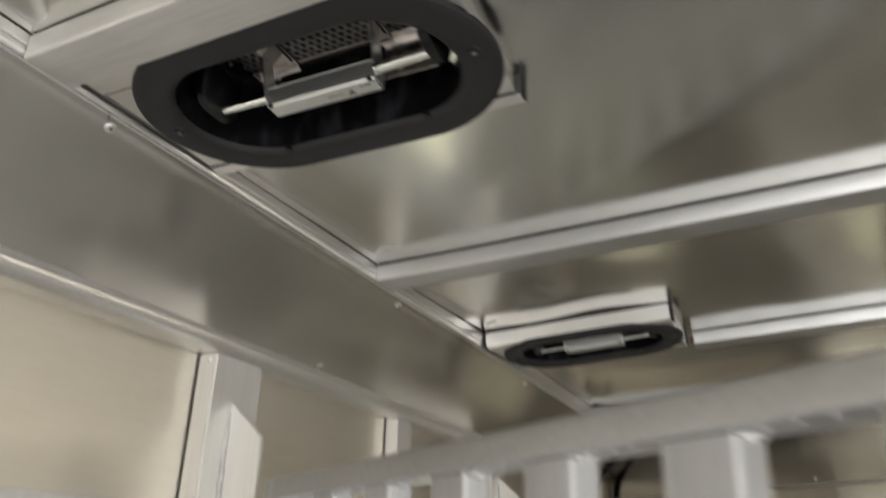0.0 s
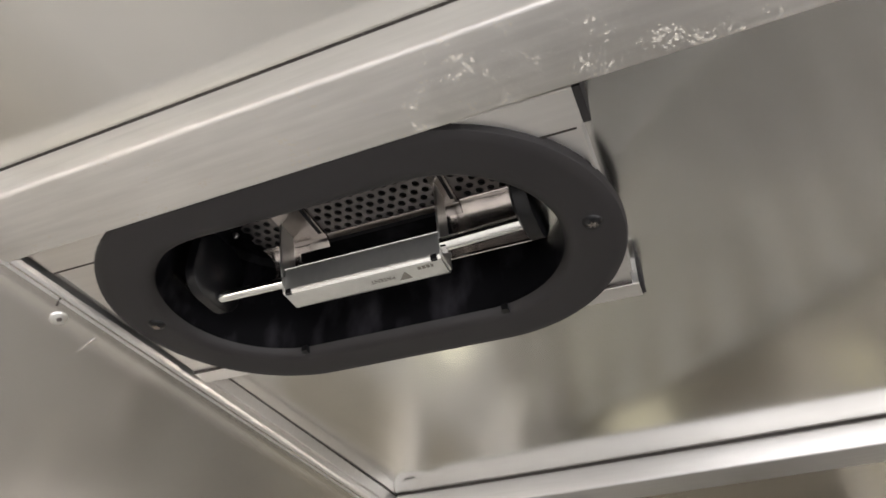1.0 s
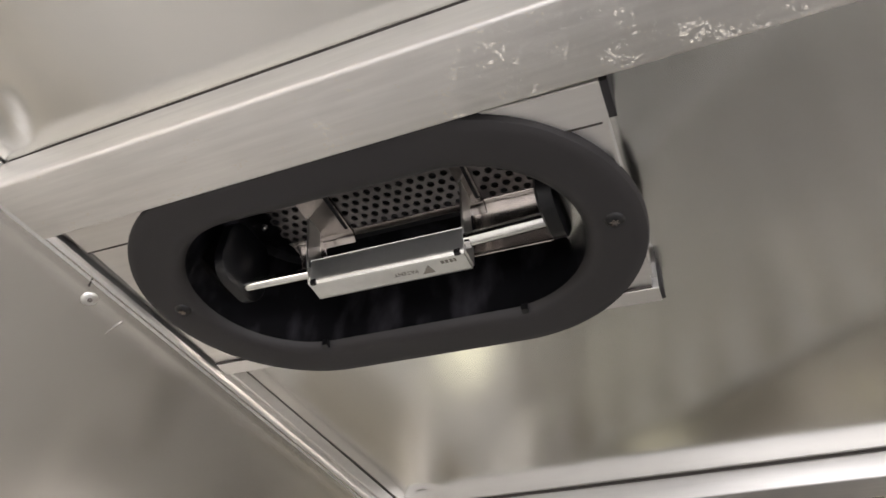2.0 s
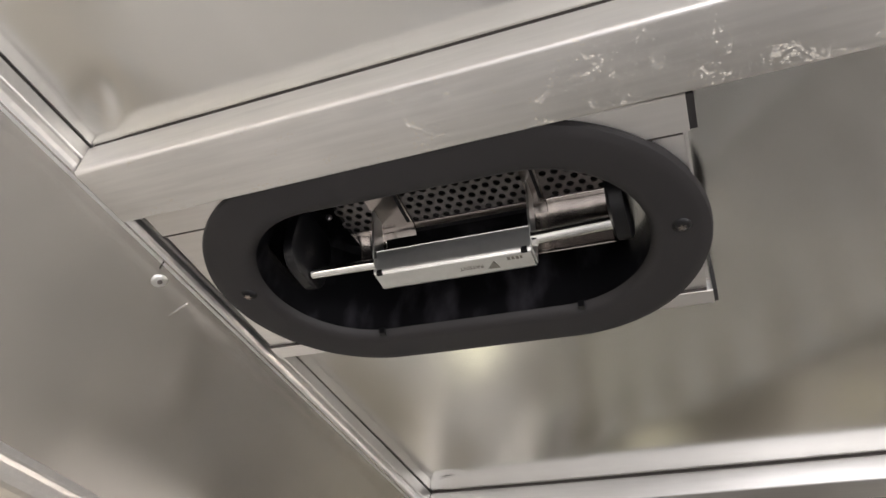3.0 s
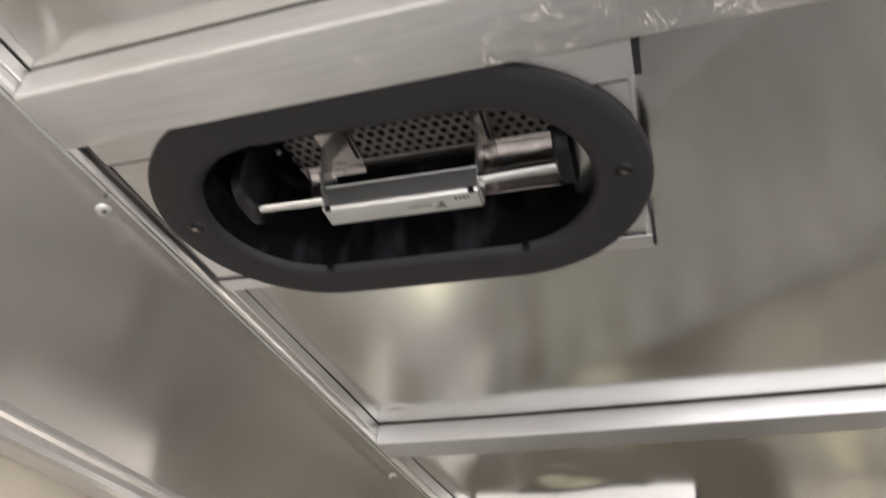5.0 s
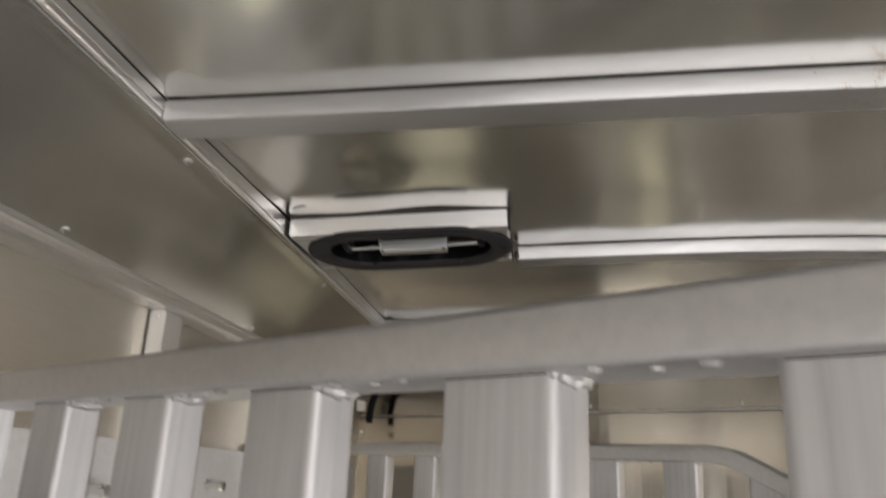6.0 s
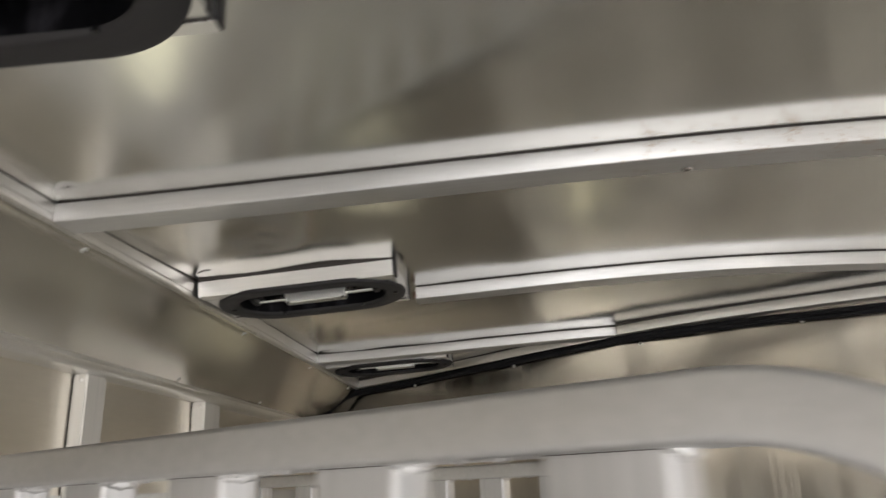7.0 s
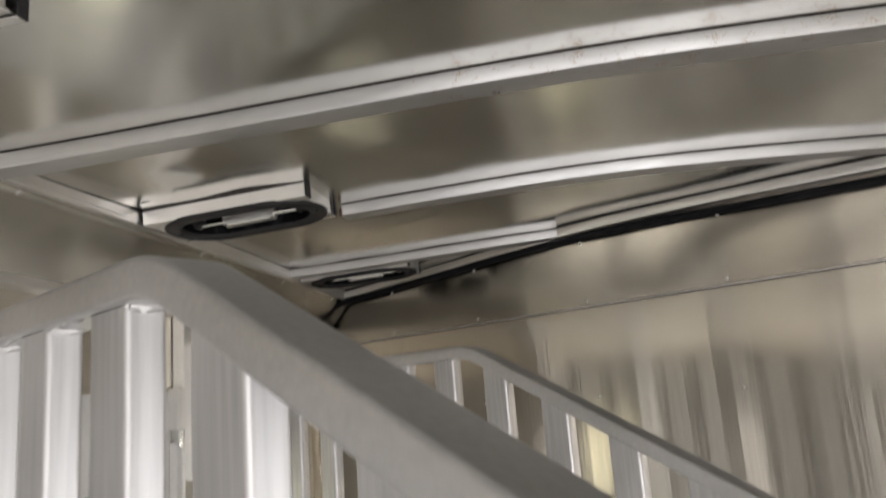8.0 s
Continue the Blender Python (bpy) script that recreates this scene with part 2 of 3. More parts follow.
def cylinder(p, q, r, seg=20, r2=None):
    p, q = Vector(p), Vector(q)
    w = (q - p).normalized()
    u = w.orthogonal().normalized()
    v = w.cross(u)
    rings = []
    for c, rad in ((p, r), (q, r if r2 is None else r2)):
        rings.append([c + rad * (math.cos(2 * math.pi * k / seg) * u + math.sin(2 * math.pi * k / seg) * v) for k in range(seg)])
    return loft(rings)


def dome(c, axis, r, h, seg=14, rings=4):
    """A rivet's low domed head on the surface at c."""
    c, w = Vector(c), Vector(axis).normalized()
    u = w.orthogonal().normalized()
    v = w.cross(u)
    rows = []
    for k in range(rings + 1):
        a = 0.5 * math.pi * k / rings * 0.96
        rows.append([c + w * h * math.sin(a) + r * math.cos(a) * (math.cos(2 * math.pi * i / seg) * u + math.sin(2 * math.pi * i / seg) * v) for i in range(seg)])
    return loft(rows)


def weld_lump(p, q, r, seed, n=10):
    """An uneven fillet of weld metal from p to q."""
    p, q = Vector(p), Vector(q)
    w = (q - p).normalized()
    u = w.orthogonal().normalized()
    v = w.cross(u)
    rows = []
    for k in range(n + 1):
        f = k / n
        rad = r * (0.35 + 0.65 * math.sin(math.pi * (0.06 + 0.88 * f)) ** 0.6)
        rows.append([p.lerp(q, f) + rad * (1 + 0.45 * noise.noise((k * 0.5, i * 0.8, seed))) * (math.cos(2 * math.pi * i / 10) * u + math.sin(2 * math.pi * i / 10) * v) for i in range(10)])
    return loft(rows)


def stadium(h, r, n=96):
    """Evenly numbered points of a stadium with straight half length h and end radius r."""
    pts = []
    q = n // 2 - 8
    for side in (1, -1):
        for k in range(q):
            a = radians(-90 + 180 * k / (q - 1))
            pts.append((side * (h + r * math.cos(a)), side * r * math.sin(a)))
        for k in range(1, 9):
            f = k / 9
            pts.append((side * (h - 2 * h * f), side * r))
    return pts


# ---- the shell of the trailer ----
RIDGE_X = 0.98
WALL_L, WALL_R = -0.21, 2.17
REAR_Y = -2.2
RIBS = (0.404, 0.992, 1.606, 2.214)
RIB_W, RIB_H = 0.049, 0.0255


# along the trailer: y, height of the roof's edge, rise to its ridge
ROOF = ((-2.3, 2.129, 0.006), (0.404, 2.130, 0.006), (0.992, 2.1325, 0.026), (1.606, 2.1435, 0.0365), (2.214, 2.1425, 0.035), (3.2, 2.1425, 0.035))


def roof_z(x, y):
    """The cambered roof, a little higher and rounder towards the end wall."""
    u = min(1.0, abs(x - RIDGE_X) / RIDGE_X)
    for (y0, e0, c0), (y1, e1, c1) in zip(ROOF, ROOF[1:]):
        if y <= y1:
            f = max(0.0, (y - y0) / (y1 - y0))
            f = f * f * (3 - 2 * f)
            return e0 + (e1 - e0) * f + (c0 + (c1 - c0) * f) * (0.5 * (1 - u**1.45) + 0.25 * (1 + math.cos(math.pi * u)))


END_SLOPE = 0.63
END_OUT = Vector((END_SLOPE, 1, 0)).normalized()


def end_y(x):
    return 2.778 - END_SLOPE * x


WINDOWS = ((1.50, 1.76, 1.25, 1.56), (2.47, 2.73, 1.25, 1.56))
VENTS = ((0.1985, 0.5552), (0.196, 1.508), (0.196, 2.378))


def sag(x, y):
    """Slow bulges of the thin roof sheets between the ribs."""
    dent = 0.0042 * math.exp(-((x - 0.19) / 0.033) ** 2 - ((y - 1.24) / 0.05) ** 2)
    edges = (-2.2, -1.42, -0.81, -0.2, *RIBS, 3.0)
    for a, b in zip(edges, edges[1:]):
        if a <= y <= b:
            f = (y - a) / (b - a)
            pinch = math.exp(-((x - 0.062) / 0.02) ** 2) * (math.exp(-((y - a - 0.10) / 0.022) ** 2) - math.exp(-((b - y - 0.045) / 0.018) ** 2))
            yb = 1.40 if b == 1.606 and x < 0.40 else b
            wave = (0.0014 if b in (1.606, 2.214) else 0.0002) * math.sin(x * 25 + b) * math.exp(-(((yb - y) / 0.06) ** 2)) * max(0.0, 1 - x * 1.6)
            p, q = x - 0.012, yb - y
            crease = 0.0046 * math.exp(-(((p - q) / 0.012) ** 2)) * math.exp(-(((p + q - 0.05) / 0.035) ** 2))
            u, v = x - 0.375, y - 0.535 + 0.95 * (x - 0.375)
            pull = -0.0030 * math.exp(-max(0.0, u) / 0.06) * math.exp(-((v / 0.034) ** 2)) if u > -0.03 else 0.0
            return crease + pull + dent + wave + 0.0009 * pinch - (-0.0105 * max(0.0, 1 - x / 0.9) * math.sin(math.pi * f) if b == 1.606 else 0.004 * math.sin(math.pi * f) ** 1.5) * min(1, max(0, x) * 4) + (0.003 * noise.noise((x * 2.3, y * 2.3, 4.0)) + 0.0007 * noise.noise((x * 5.5, y * 5.0, 8.0))) * math.sin(math.pi * f)
    return 0.0


def build_ceiling():
    bm = bmesh.new()
    xs = [-0.02, 0.0] + [i * 0.006 + 0.006 for i in range(26)] + [0.18 + i * 0.02 for i in range(91)]
    ys = [REAR_Y + i * 0.02 for i in range(int((0.1 - REAR_Y) / 0.02) + 1)]
    ys += [ys[-1] + (i + 1) * 0.008 for i in range(int((2.86 - ys[-1]) / 0.008) + 1)]
    grid = [[bm.verts.new((x, y, roof_z(x, y) + sag(x, y))) for x in xs] for y in ys]
    for j in range(len(ys) - 1):
        for i in range(len(xs) - 1):
            mx, my = (xs[i] + xs[i + 1]) / 2, (ys[j] + ys[j + 1]) / 2
            if any(abs(mx - vx) < 0.13 and abs(my - vy) < 0.075 for vx, vy in VENTS):
                continue
            if my > end_y(mx) + 0.06:
                continue
            bm.faces.new((grid[j][i], grid[j][i + 1], grid[j + 1][i + 1], grid[j + 1][i]))
    bmesh.ops.delete(bm, geom=[v for v in bm.verts if not v.link_faces], context="VERTS")
    ob = mesh_object("ceiling", bm, SHEET, smooth=True)
    solid = ob.modifiers.new("thickness", "SOLIDIFY")
    solid.thickness, solid.offset, solid.use_rim = 0.002, 1, False
    return tagged(ob, "shiny mill-finish aluminium ceiling sheets between roof ribs", "ceiling", kind="structure")


def wall_with_openings(name, axis, at, thick, a0, a1, z0, z1, holes, mat, label):
    """A wall in a plane x = at or y = at, with rectangular holes (a0, a1, z0, z1)."""
    bm = bmesh.new()
    us = sorted({a0, a1, *(h[0] for h in holes), *(h[1] for h in holes)})
    zs = sorted({z0, z1, *(h[2] for h in holes), *(h[3] for h in holes)})
    for u0, u1 in zip(us, us[1:]):
        for w0, w1 in zip(zs, zs[1:]):
            mu, mw = (u0 + u1) / 2, (w0 + w1) / 2
            if any(h[0] < mu < h[1] and h[2] < mw < h[3] for h in holes):
                continue
            if axis == "x":
                add_box(bm, min(at, at + thick), max(at, at + thick), u0, u1, w0, w1)
            else:
                add_box(bm, u0, u1, min(at, at + thick), max(at, at + thick), w0, w1)
    bmesh.ops.remove_doubles(bm, verts=bm.verts[:], dist=1e-5)
    return tagged(mesh_object(name, bm, mat), label, "wall", kind="structure")


build_ceiling()
tagged(mesh_object("floor", box(WALL_L, WALL_R, REAR_Y, 3.1, -0.03, 0.0), MAT), "pale grey floor of the trailer", "floor", kind="structure")
# unseen slab added over the ceiling to stop sky light leaking in
tagged(mesh_object("roof_light_block", box(WALL_L - 0.03, WALL_R + 0.03, REAR_Y, 3.1, 2.26, 2.28), EXTRUSION), "unseen slab above the ceiling added to block sky light", "roof", kind="structure")
wall_left = wall_with_openings("wall_left", "x", WALL_L, -0.03, REAR_Y, 3.1, 0.0, 2.26, WINDOWS, LOWER_WALL, "satin cream metal side wall with upright posts")
wall_right = wall_with_openings("wall_right", "x", WALL_R, 0.03, REAR_Y, 3.1, 0.0, 2.26, [(-0.45, 0.55, 0.4, 1.9)], LOWER_WALL, "satin cream metal side wall with an open doorway")
wall_rear = wall_with_openings("wall_rear", "y", REAR_Y, -0.03, WALL_L, WALL_R, 0.0, 2.26, [(0.05, 1.9, 0.0, 2.05)], WALL_SHEET, "aluminium rear frame round the open door")


for y0, y1 in ((REAR_Y + 0.01, 0.298), (0.372, 0.8735), (0.980, 1.408), (1.476, 1.891), (1.989, 2.86)):
    bm = bmesh.new()
    hole = [h for h in WINDOWS if y0 < h[0] and h[1] < y1]
    add_box(bm, WALL_L + 0.0005, WALL_L + 0.006, y0, y1, 1.5605 if hole else 0.02, 1.78, 0.001)
    for h0, h1, z0, z1 in hole:
        add_box(bm, WALL_L + 0.0005, WALL_L + 0.006, y0, y1, 0.02, z0 - 0.0005, 0.001)
        add_box(bm, WALL_L + 0.0005, WALL_L + 0.006, y0, h0 - 0.0005, z0, z1, 0.001)
        add_box(bm, WALL_L + 0.0005, WALL_L + 0.006, h1 + 0.0005, y1, z0, z1, 0.001)
    part("lining_panel", bm, KICK, wall_left, "scuffed cream lining panel", smooth=False)


def cove_sheet(y0, y1, lift, mirror):
    rings = []
    ny = int((y1 - y0) / 0.03) + 2
    for j in range(ny + 1):
        y = y0 + (y1 - y0) * j / ny
        ring = []
        for f in (0.0, 0.03, 0.055, 0.068, 0.13, 0.26, 0.39, 0.52, 0.65, 0.77, 0.88, 0.97, 1.0):
            x, z = 0.003 - 0.160 * f, 2.108 - 0.1055 * f
            bulge = lift + (0.0 if f > 0.06 else 0.0007) + math.sin(math.pi * f) * (0.0004 * noise.noise((f * 1.2, y * 2.1, 9.0)) + 0.0002 * noise.noise((f * 2.0, y * 5.0, 2.0)))
            ring.append((x + bulge * 0.54, y, z - bulge * 0.84))
        rings.append(ring)
    bm = loft(rings, closed=False, caps=False)
    if mirror:
        for v in bm.verts:
            v.co.x = 2 * RIDGE_X - v.co.x
    return bm


def build_cove(name, mirror, label):
    """The slanted sheets between side wall and ceiling, each lapped over the next."""
    t = thing(name, Matrix.Identity(4), label, "wall panel", kind="structure")
    for k, (y0, y1) in enumerate(((REAR_Y, -0.67), (-0.69, 1.735), (1.72, 2.86))):
        ob = part("sheet", cove_sheet(y0, y1, 0.0002 if k == 1 else 0.0, mirror), WALL_SHEET, t)
        s = ob.modifiers.new("thickness", "SOLIDIFY")
        s.thickness, s.offset, s.use_rim = 0.0004, -1 if mirror else 1, False
    return t


cove = build_cove("wall_cove_left", False, "slanted aluminium sheet panels under the ceiling edge with rivets")
cove_r = build_cove("wall_cove_right", True, "slanted aluminium sheet panels under the ceiling edge")


def trim(name, profile, mirror, label, mat=None, y1=2.80):
    """A moulding along the wall; points given as a drop of less than 0.1 hang below the roof's edge."""
    rings = []
    for k in range(41):
        y = REAR_Y + (y1 - REAR_Y) * k / 40
        rings.append([(2 * RIDGE_X - x if mirror else x, y, z if z > 0.1 else roof_z(0, y) - z) for x, z in profile])
    return tagged(mesh_object(name, loft(rings), mat or EXTRUSION), label, "trim", kind="structure")


TOP_TRIM = [(0.0060, 0.0014), (0.0064, 2.1190), (0.0058, 2.1180), (0.0042, 2.1176), (0.0042, 2.1166), (0.0058, 2.1160), (0.0060, 2.1118), (0.0050, 2.1090), (0.0034, 2.1073), (0.0012, 2.1056), (-0.0015, 2.1043), (-0.0060, 2.1036), (-0.0300, 2.1180), (-0.0300, 0.0014)]
LOW_TRIM = [(-0.1460, 2.0135), (-0.1545, 2.0032), (-0.1568, 2.0006), (-0.1590, 1.9996), (-0.1606, 2.0012), (-0.1622, 2.0004), (-0.1632, 1.9965), (-0.1662, 1.9908), (-0.1715, 1.9868), (-0.1790, 1.9850), (-0.2095, 1.9850), (-0.2095, 2.0300), (-0.1680, 2.0060)]
trim("trim_top_left", TOP_TRIM, False, "grooved aluminium corner moulding at the ceiling edge")
trim("trim_top_right", TOP_TRIM, True, "grooved aluminium corner moulding at the ceiling edge")
trim("trim_low_left", LOW_TRIM, False, "rounded aluminium rail along the top of the wall")
trim("trim_low_right", LOW_TRIM, True, "rounded aluminium rail along the top of the wall")
trim("trim_joint", [(0.0046, -0.0010), (0.0046, 0.0013), (-0.0280, 0.0013), (-0.0280, -0.0010)], False, "dark sealant joint between moulding and ceiling", SEALANT)

# slanted end wall
END_ANGLE = math.atan(-END_SLOPE)
END_POSE = pose(0, end_y(0), 0, 0, 0, math.degrees(END_ANGLE))
wall_end = thing("wall_end", END_POSE, "slanted aluminium end wall of two riveted sheets", "wall", kind="structure")
SEAM_Z = 1.935


def sheet_panel(x0, x1, z0, z1, y, seed):
    nx, nz = 40, 12
    rings = []
    for j in range(nz + 1):
        z = z0 + (z1 - z0) * j / nz
        rings.append([(x0 + (x1 - x0) * i / nx, y + 0.0003 * noise.noise(((x0 + (x1 - x0) * i / nx) * 2.1, z * 1.4, seed)), z) for i in range(nx + 1)])
    return loft(rings, closed=False, caps=False)


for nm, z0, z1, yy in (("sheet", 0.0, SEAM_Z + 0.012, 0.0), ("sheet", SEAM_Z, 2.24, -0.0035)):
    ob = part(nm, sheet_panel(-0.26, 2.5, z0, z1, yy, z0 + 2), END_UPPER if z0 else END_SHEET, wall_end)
    s = ob.modifiers.new("thickness", "SOLIDIFY")
    s.thickness, s.offset, s.use_rim = 0.003, 0, False
part("backing", box(-0.26, 2.5, 0.012, 0.04, 0, 2.26), EXTRUSION, wall_end)
part("seam_lip", box(-0.25, 2.49, -0.0066, -0.0052, SEAM_Z - 0.0005, SEAM_Z + 0.0028), EXTRUSION, wall_end, "thin bright sheet edge", smooth=False)
part("seam_gap", box(-0.25, 2.49, -0.0062, -0.0020, SEAM_Z - 0.0032, SEAM_Z - 0.0007), SEALANT, wall_end, "dark gap under the sheet edge", smooth=False)
part("seam_gap", box(-0.25, 2.49, -0.0056, -0.0052, SEAM_Z + 0.0029, SEAM_Z + 0.0044), SEALANT, wall_end, smooth=False)


def end_rivet(x, z):
    s = x / math.cos(END_ANGLE)
    part("rivet", dome((s, -0.0065 if z > SEAM_Z else -0.003, z), (0, -1, 0), 0.0048, 0.0028, 10, 3), STEEL, wall_end)


def roof_rail_end(half, drop, rad):
    """The rail that follows the slanted end wall, slimmer up to the short rib that runs into it."""
    rings = []
    for x, wide in [(0.015 + 0.853 * i / 27, 0.018) for i in range(28)] + [(0.869 + 1.046 * i / 31, 0.05) for i in range(32)]:
        z = roof_z(x, end_y(x))
        c = Vector((x, end_y(x), 0)) - END_OUT * (0.001 + wide / 2)
        rings.append([c + END_OUT * a + Vector((0, 0, z - drop + b)) for a, b in round_rect(wide, half, rad, 2)])
    return loft(rings)


tagged(mesh_object("trim_end", roof_rail_end(0.025, 0.0185, 0.003), EXTRUSION, smooth=True), "aluminium rail between the end wall and the ceiling", "trim", kind="structure")


tagged(mesh_object("trim_end_joint", roof_rail_end(0.006, 0.0028, 0.001), SEALANT, smooth=True), "dark gap between the end rail and the ceiling", "trim", kind="structure")


# ---- roof ribs ----
def rib_mesh(at, x0, x1, w, h, r, lift):
    rings = []
    n = 64
    for i in range(n + 1):
        x = x0 + (x1 - x0) * i / n
        rings.append([(x, RIB_W / 2 + a, roof_z(x, at) - lift - h / 2 + b) for a, b in round_rect(w, h, r, 4)])
    return loft(rings)


def roof_rib(y, x0, x1, mat, label):
    t = thing("roof_rib", pose(0, y, 0), label, "roof rib", "roof ribs")
    part("tube", rib_mesh(y, x0, x1, RIB_W, RIB_H, 0.0026, 0.0013), mat, t)
    part("sealant_joint", rib_mesh(y, x0 + 0.002, x1 - 0.002, RIB_W - 0.002, 0.0022, 0.0006, 0.0), SEALANT, t, "dark sealant line", smooth=False)
    return t


RIGHT_END = 2 * RIDGE_X - 0.0075
roof_rib(RIBS[0], 0.0068, RIGHT_END, RIB_SPECKLED, "square aluminium roof rib with chalky oxide specks")
rib_b = roof_rib(RIBS[1], 0.0068, RIGHT_END, RIB_RUSTY, "square aluminium roof rib arched across the ceiling")
rib_c = roof_rib(RIBS[2], 0.378, RIGHT_END, RIB, "aluminium roof rib cut short at the vent tray")
rib_d = roof_rib(RIBS[3], 0.0068, 0.874, RIB, "short aluminium roof rib ending at the slanted end wall")
for y in (-0.2, -0.81, -1.42):
    roof_rib(y, 0.0068, RIGHT_END, RIB, "square aluminium roof rib arched across the ceiling")
z_end = roof_z(0.378, RIBS[2])
part("weld_bead", weld_lump((0.3755, 0.0005, z_end - 0.0255), (0.3765, 0.0015, z_end - 0.010), 0.0046, 12.5), BURNT, rib_c, "brown scorched weld")
z_end = roof_z(0.874, RIBS[3])
part("weld_bead", weld_lump((0.8765, 0.0005, z_end - 0.025), (0.8765, 0.004, z_end - 0.012), 0.0044, 15.5), BURNT, rib_d, "brown scorched weld")
part("screw_head", dome((0.868, -0.0004, z_end - 0.021), (0, -1, 0), 0.0035, 0.0022, 10, 3), STEEL, rib_d)
part("rivet", dome((0.797, RIB_W - 0.012, roof_z(0.797, RIBS[1]) - 0.0278), (0, 0, -1), 0.006, 0.003, 14, 3), HOOD, rib_b, "domed rivet")


# ---- roof vents ----
def ring_between(rings):
    return loft(rings, closed=True, caps=False)


def bezel_mesh():
    o_h, o_r, i_h, i_r = 0.0705, 0.1068, 0.0690, 0.0705
    prof = ((o_r, 0.0075), (o_r, 0.0045), (o_r - 0.0012, 0.0020), (o_r - 0.0045, 0.0004), (o_r - 0.009, 0.0), (i_r + 0.010, 0.0), (i_r + 0.005, 0.0006), (i_r + 0.0015, 0.0030), (i_r, 0.0065))
    rings = []
    for r, z in prof:
        f = (o_r - r) / (o_r - i_r)
        rings.append([(x, y, z) for x, y in stadium(o_h + (i_h - o_h) * min(1, max(0, f)), r)])
    return ring_between(rings)


def well_mesh():
    rings = [[(x, y, z) for x, y in stadium(h, r)] for h, r, z in ((0.0690, 0.0705, 0.0063), (0.0687, 0.0690, 0.03), (0.068, 0.068, 0.078), (0.067, 0.064, 0.083))]
    bm = loft(rings, closed=True, caps=False)
    bm.verts.ensure_lookup_table()
    n = len(rings[0])
    bm.faces.new(bm.verts[3 * n : 4 * n])
    return bm


def plate_mesh(x0, x1, y0, y1, z0, z1):
    """A plate with a stadium-shaped hole about (0, 0)."""
    hole = stadium(0.072, 0.082)
    rim = []
    for x, y in hole:
        kx = (x1 if x > 0 else -x0) / max(1e-6, abs(x))
        ky = (y1 if y > 0 else -y0) / max(1e-6, abs(y))
        k = min(kx, ky)
        rim.append((x * k, y * k))
    rings = [[(x, y, z0) for x, y in hole], [(x, y, z0) for x, y in rim], [(x, y, z1) for x, y in rim], [(x, y, z1) for x, y in hole], [(x, y, z0) for x, y in hole]]
    return loft(rings, closed=True, caps=False)


def perforated_mesh(x0, x1, y0, y1, z, pitch=0.0069, r=0.0023, gaps=()):
    """A sheet of six-sided cells with round holes; the strips in gaps stay plain."""
    verts, faces = [], []
    dy = pitch * math.sqrt(3) / 2
    ny = int((y1 - y0) / dy)
    for j in range(ny):
        off = 0.5 * pitch if j % 2 else 0
        nx = int((x1 - x0 - off) / pitch)
        for i in range(nx):
            cx, cy = x0 + off + (i + 0.5) * pitch, y0 + (j + 0.5) * dy
            plain = any(a < cx < b for a, b in gaps)
            base = len(verts)
            for k in range(12):
                a = radians(30 * k)
                rim = pitch / 2 / math.cos(radians((30 * k + 30) % 60 - 30))
                verts.append((cx + rim * math.cos(a), cy + rim * math.sin(a), z))
            if plain:
                faces.append(tuple(base + k for k in range(12)))
                continue
            for dz in (0.0, 0.0012):
                for k in range(12):
                    a = radians(30 * k)
                    verts.append((cx + r * math.cos(a), cy + r * math.sin(a), z + dz))
            for k in range(12):
                m = (k + 1) % 12
                faces.append((base + k, base + m, base + 12 + m, base + 12 + k))
                faces.append((base + 12 + k, base + 12 + m, base + 24 + m, base + 24 + k))
    me = bpy.data.meshes.new("scratch")
    me.from_pydata(verts, [], faces)
    bm = bmesh.new()
    bm.from_mesh(me)
    bpy.data.meshes.remove(me)
    bmesh.ops.remove_doubles(bm, verts=bm.verts[:], dist=2e-5)
    return bm


def extrude_x(profile, x0, x1, thick):
    """A bent sheet: an open profile in y and z, swept along x, with a thickness."""
    pts = [Vector((0, y, z)) for y, z in profile]
    outer, inner = [], []
    for i, p in enumerate(pts):
        d = (pts[min(i + 1, len(pts) - 1)] - pts[max(i - 1, 0)]).normalized()
        nrm = Vector((0, -d.z, d.y))
        outer.append(p + nrm * thick / 2)
        inner.append(p - nrm * thick / 2)
    loop = outer + inner[::-1]
    return loft([[(x0, v.y, v.z) for v in loop], [(x1, v.y, v.z) for v in loop]])


def screw(parent, x, y):
    s = part("screw", dome((x, y, 0.0004), (0, 0, -1), 0.0062, 0.0028, 18, 4), GLOSSY, parent, "black star-drive screw")
    bm = bmesh.new()
    for k in range(3):
        b2 = box(-0.0028, 0.0028, -0.0006, 0.0006, -0.00275, -0.0015)
        bmesh.ops.rotate(b2, verts=b2.verts[:], cent=(0, 0, 0), matrix=Matrix.Rotation(radians(60 * k + 20), 3, "Z"))
        bmesh.ops.translate(b2, verts=b2.verts[:], vec=(x, y, 0))
        join(bm, b2)
    part("drive_recess", bm, HOOD, s, "bare metal star recess", smooth=False)


def letters(text, size):
    cu = bpy.data.curves.new("letters", "FONT")
    cu.body, cu.size, cu.extrude = text, size, 0.00008
    tmp = bpy.data.objects.new("letters", cu)
    scene.collection.objects.link(tmp)
    dg = bpy.context.evaluated_depsgraph_get()
    me = bpy.data.meshes.new_from_object(tmp.evaluated_get(dg))
    bm = bmesh.new()
    bm.from_mesh(me)
    bpy.data.objects.remove(tmp)
    bpy.data.meshes.remove(me)
    return bm


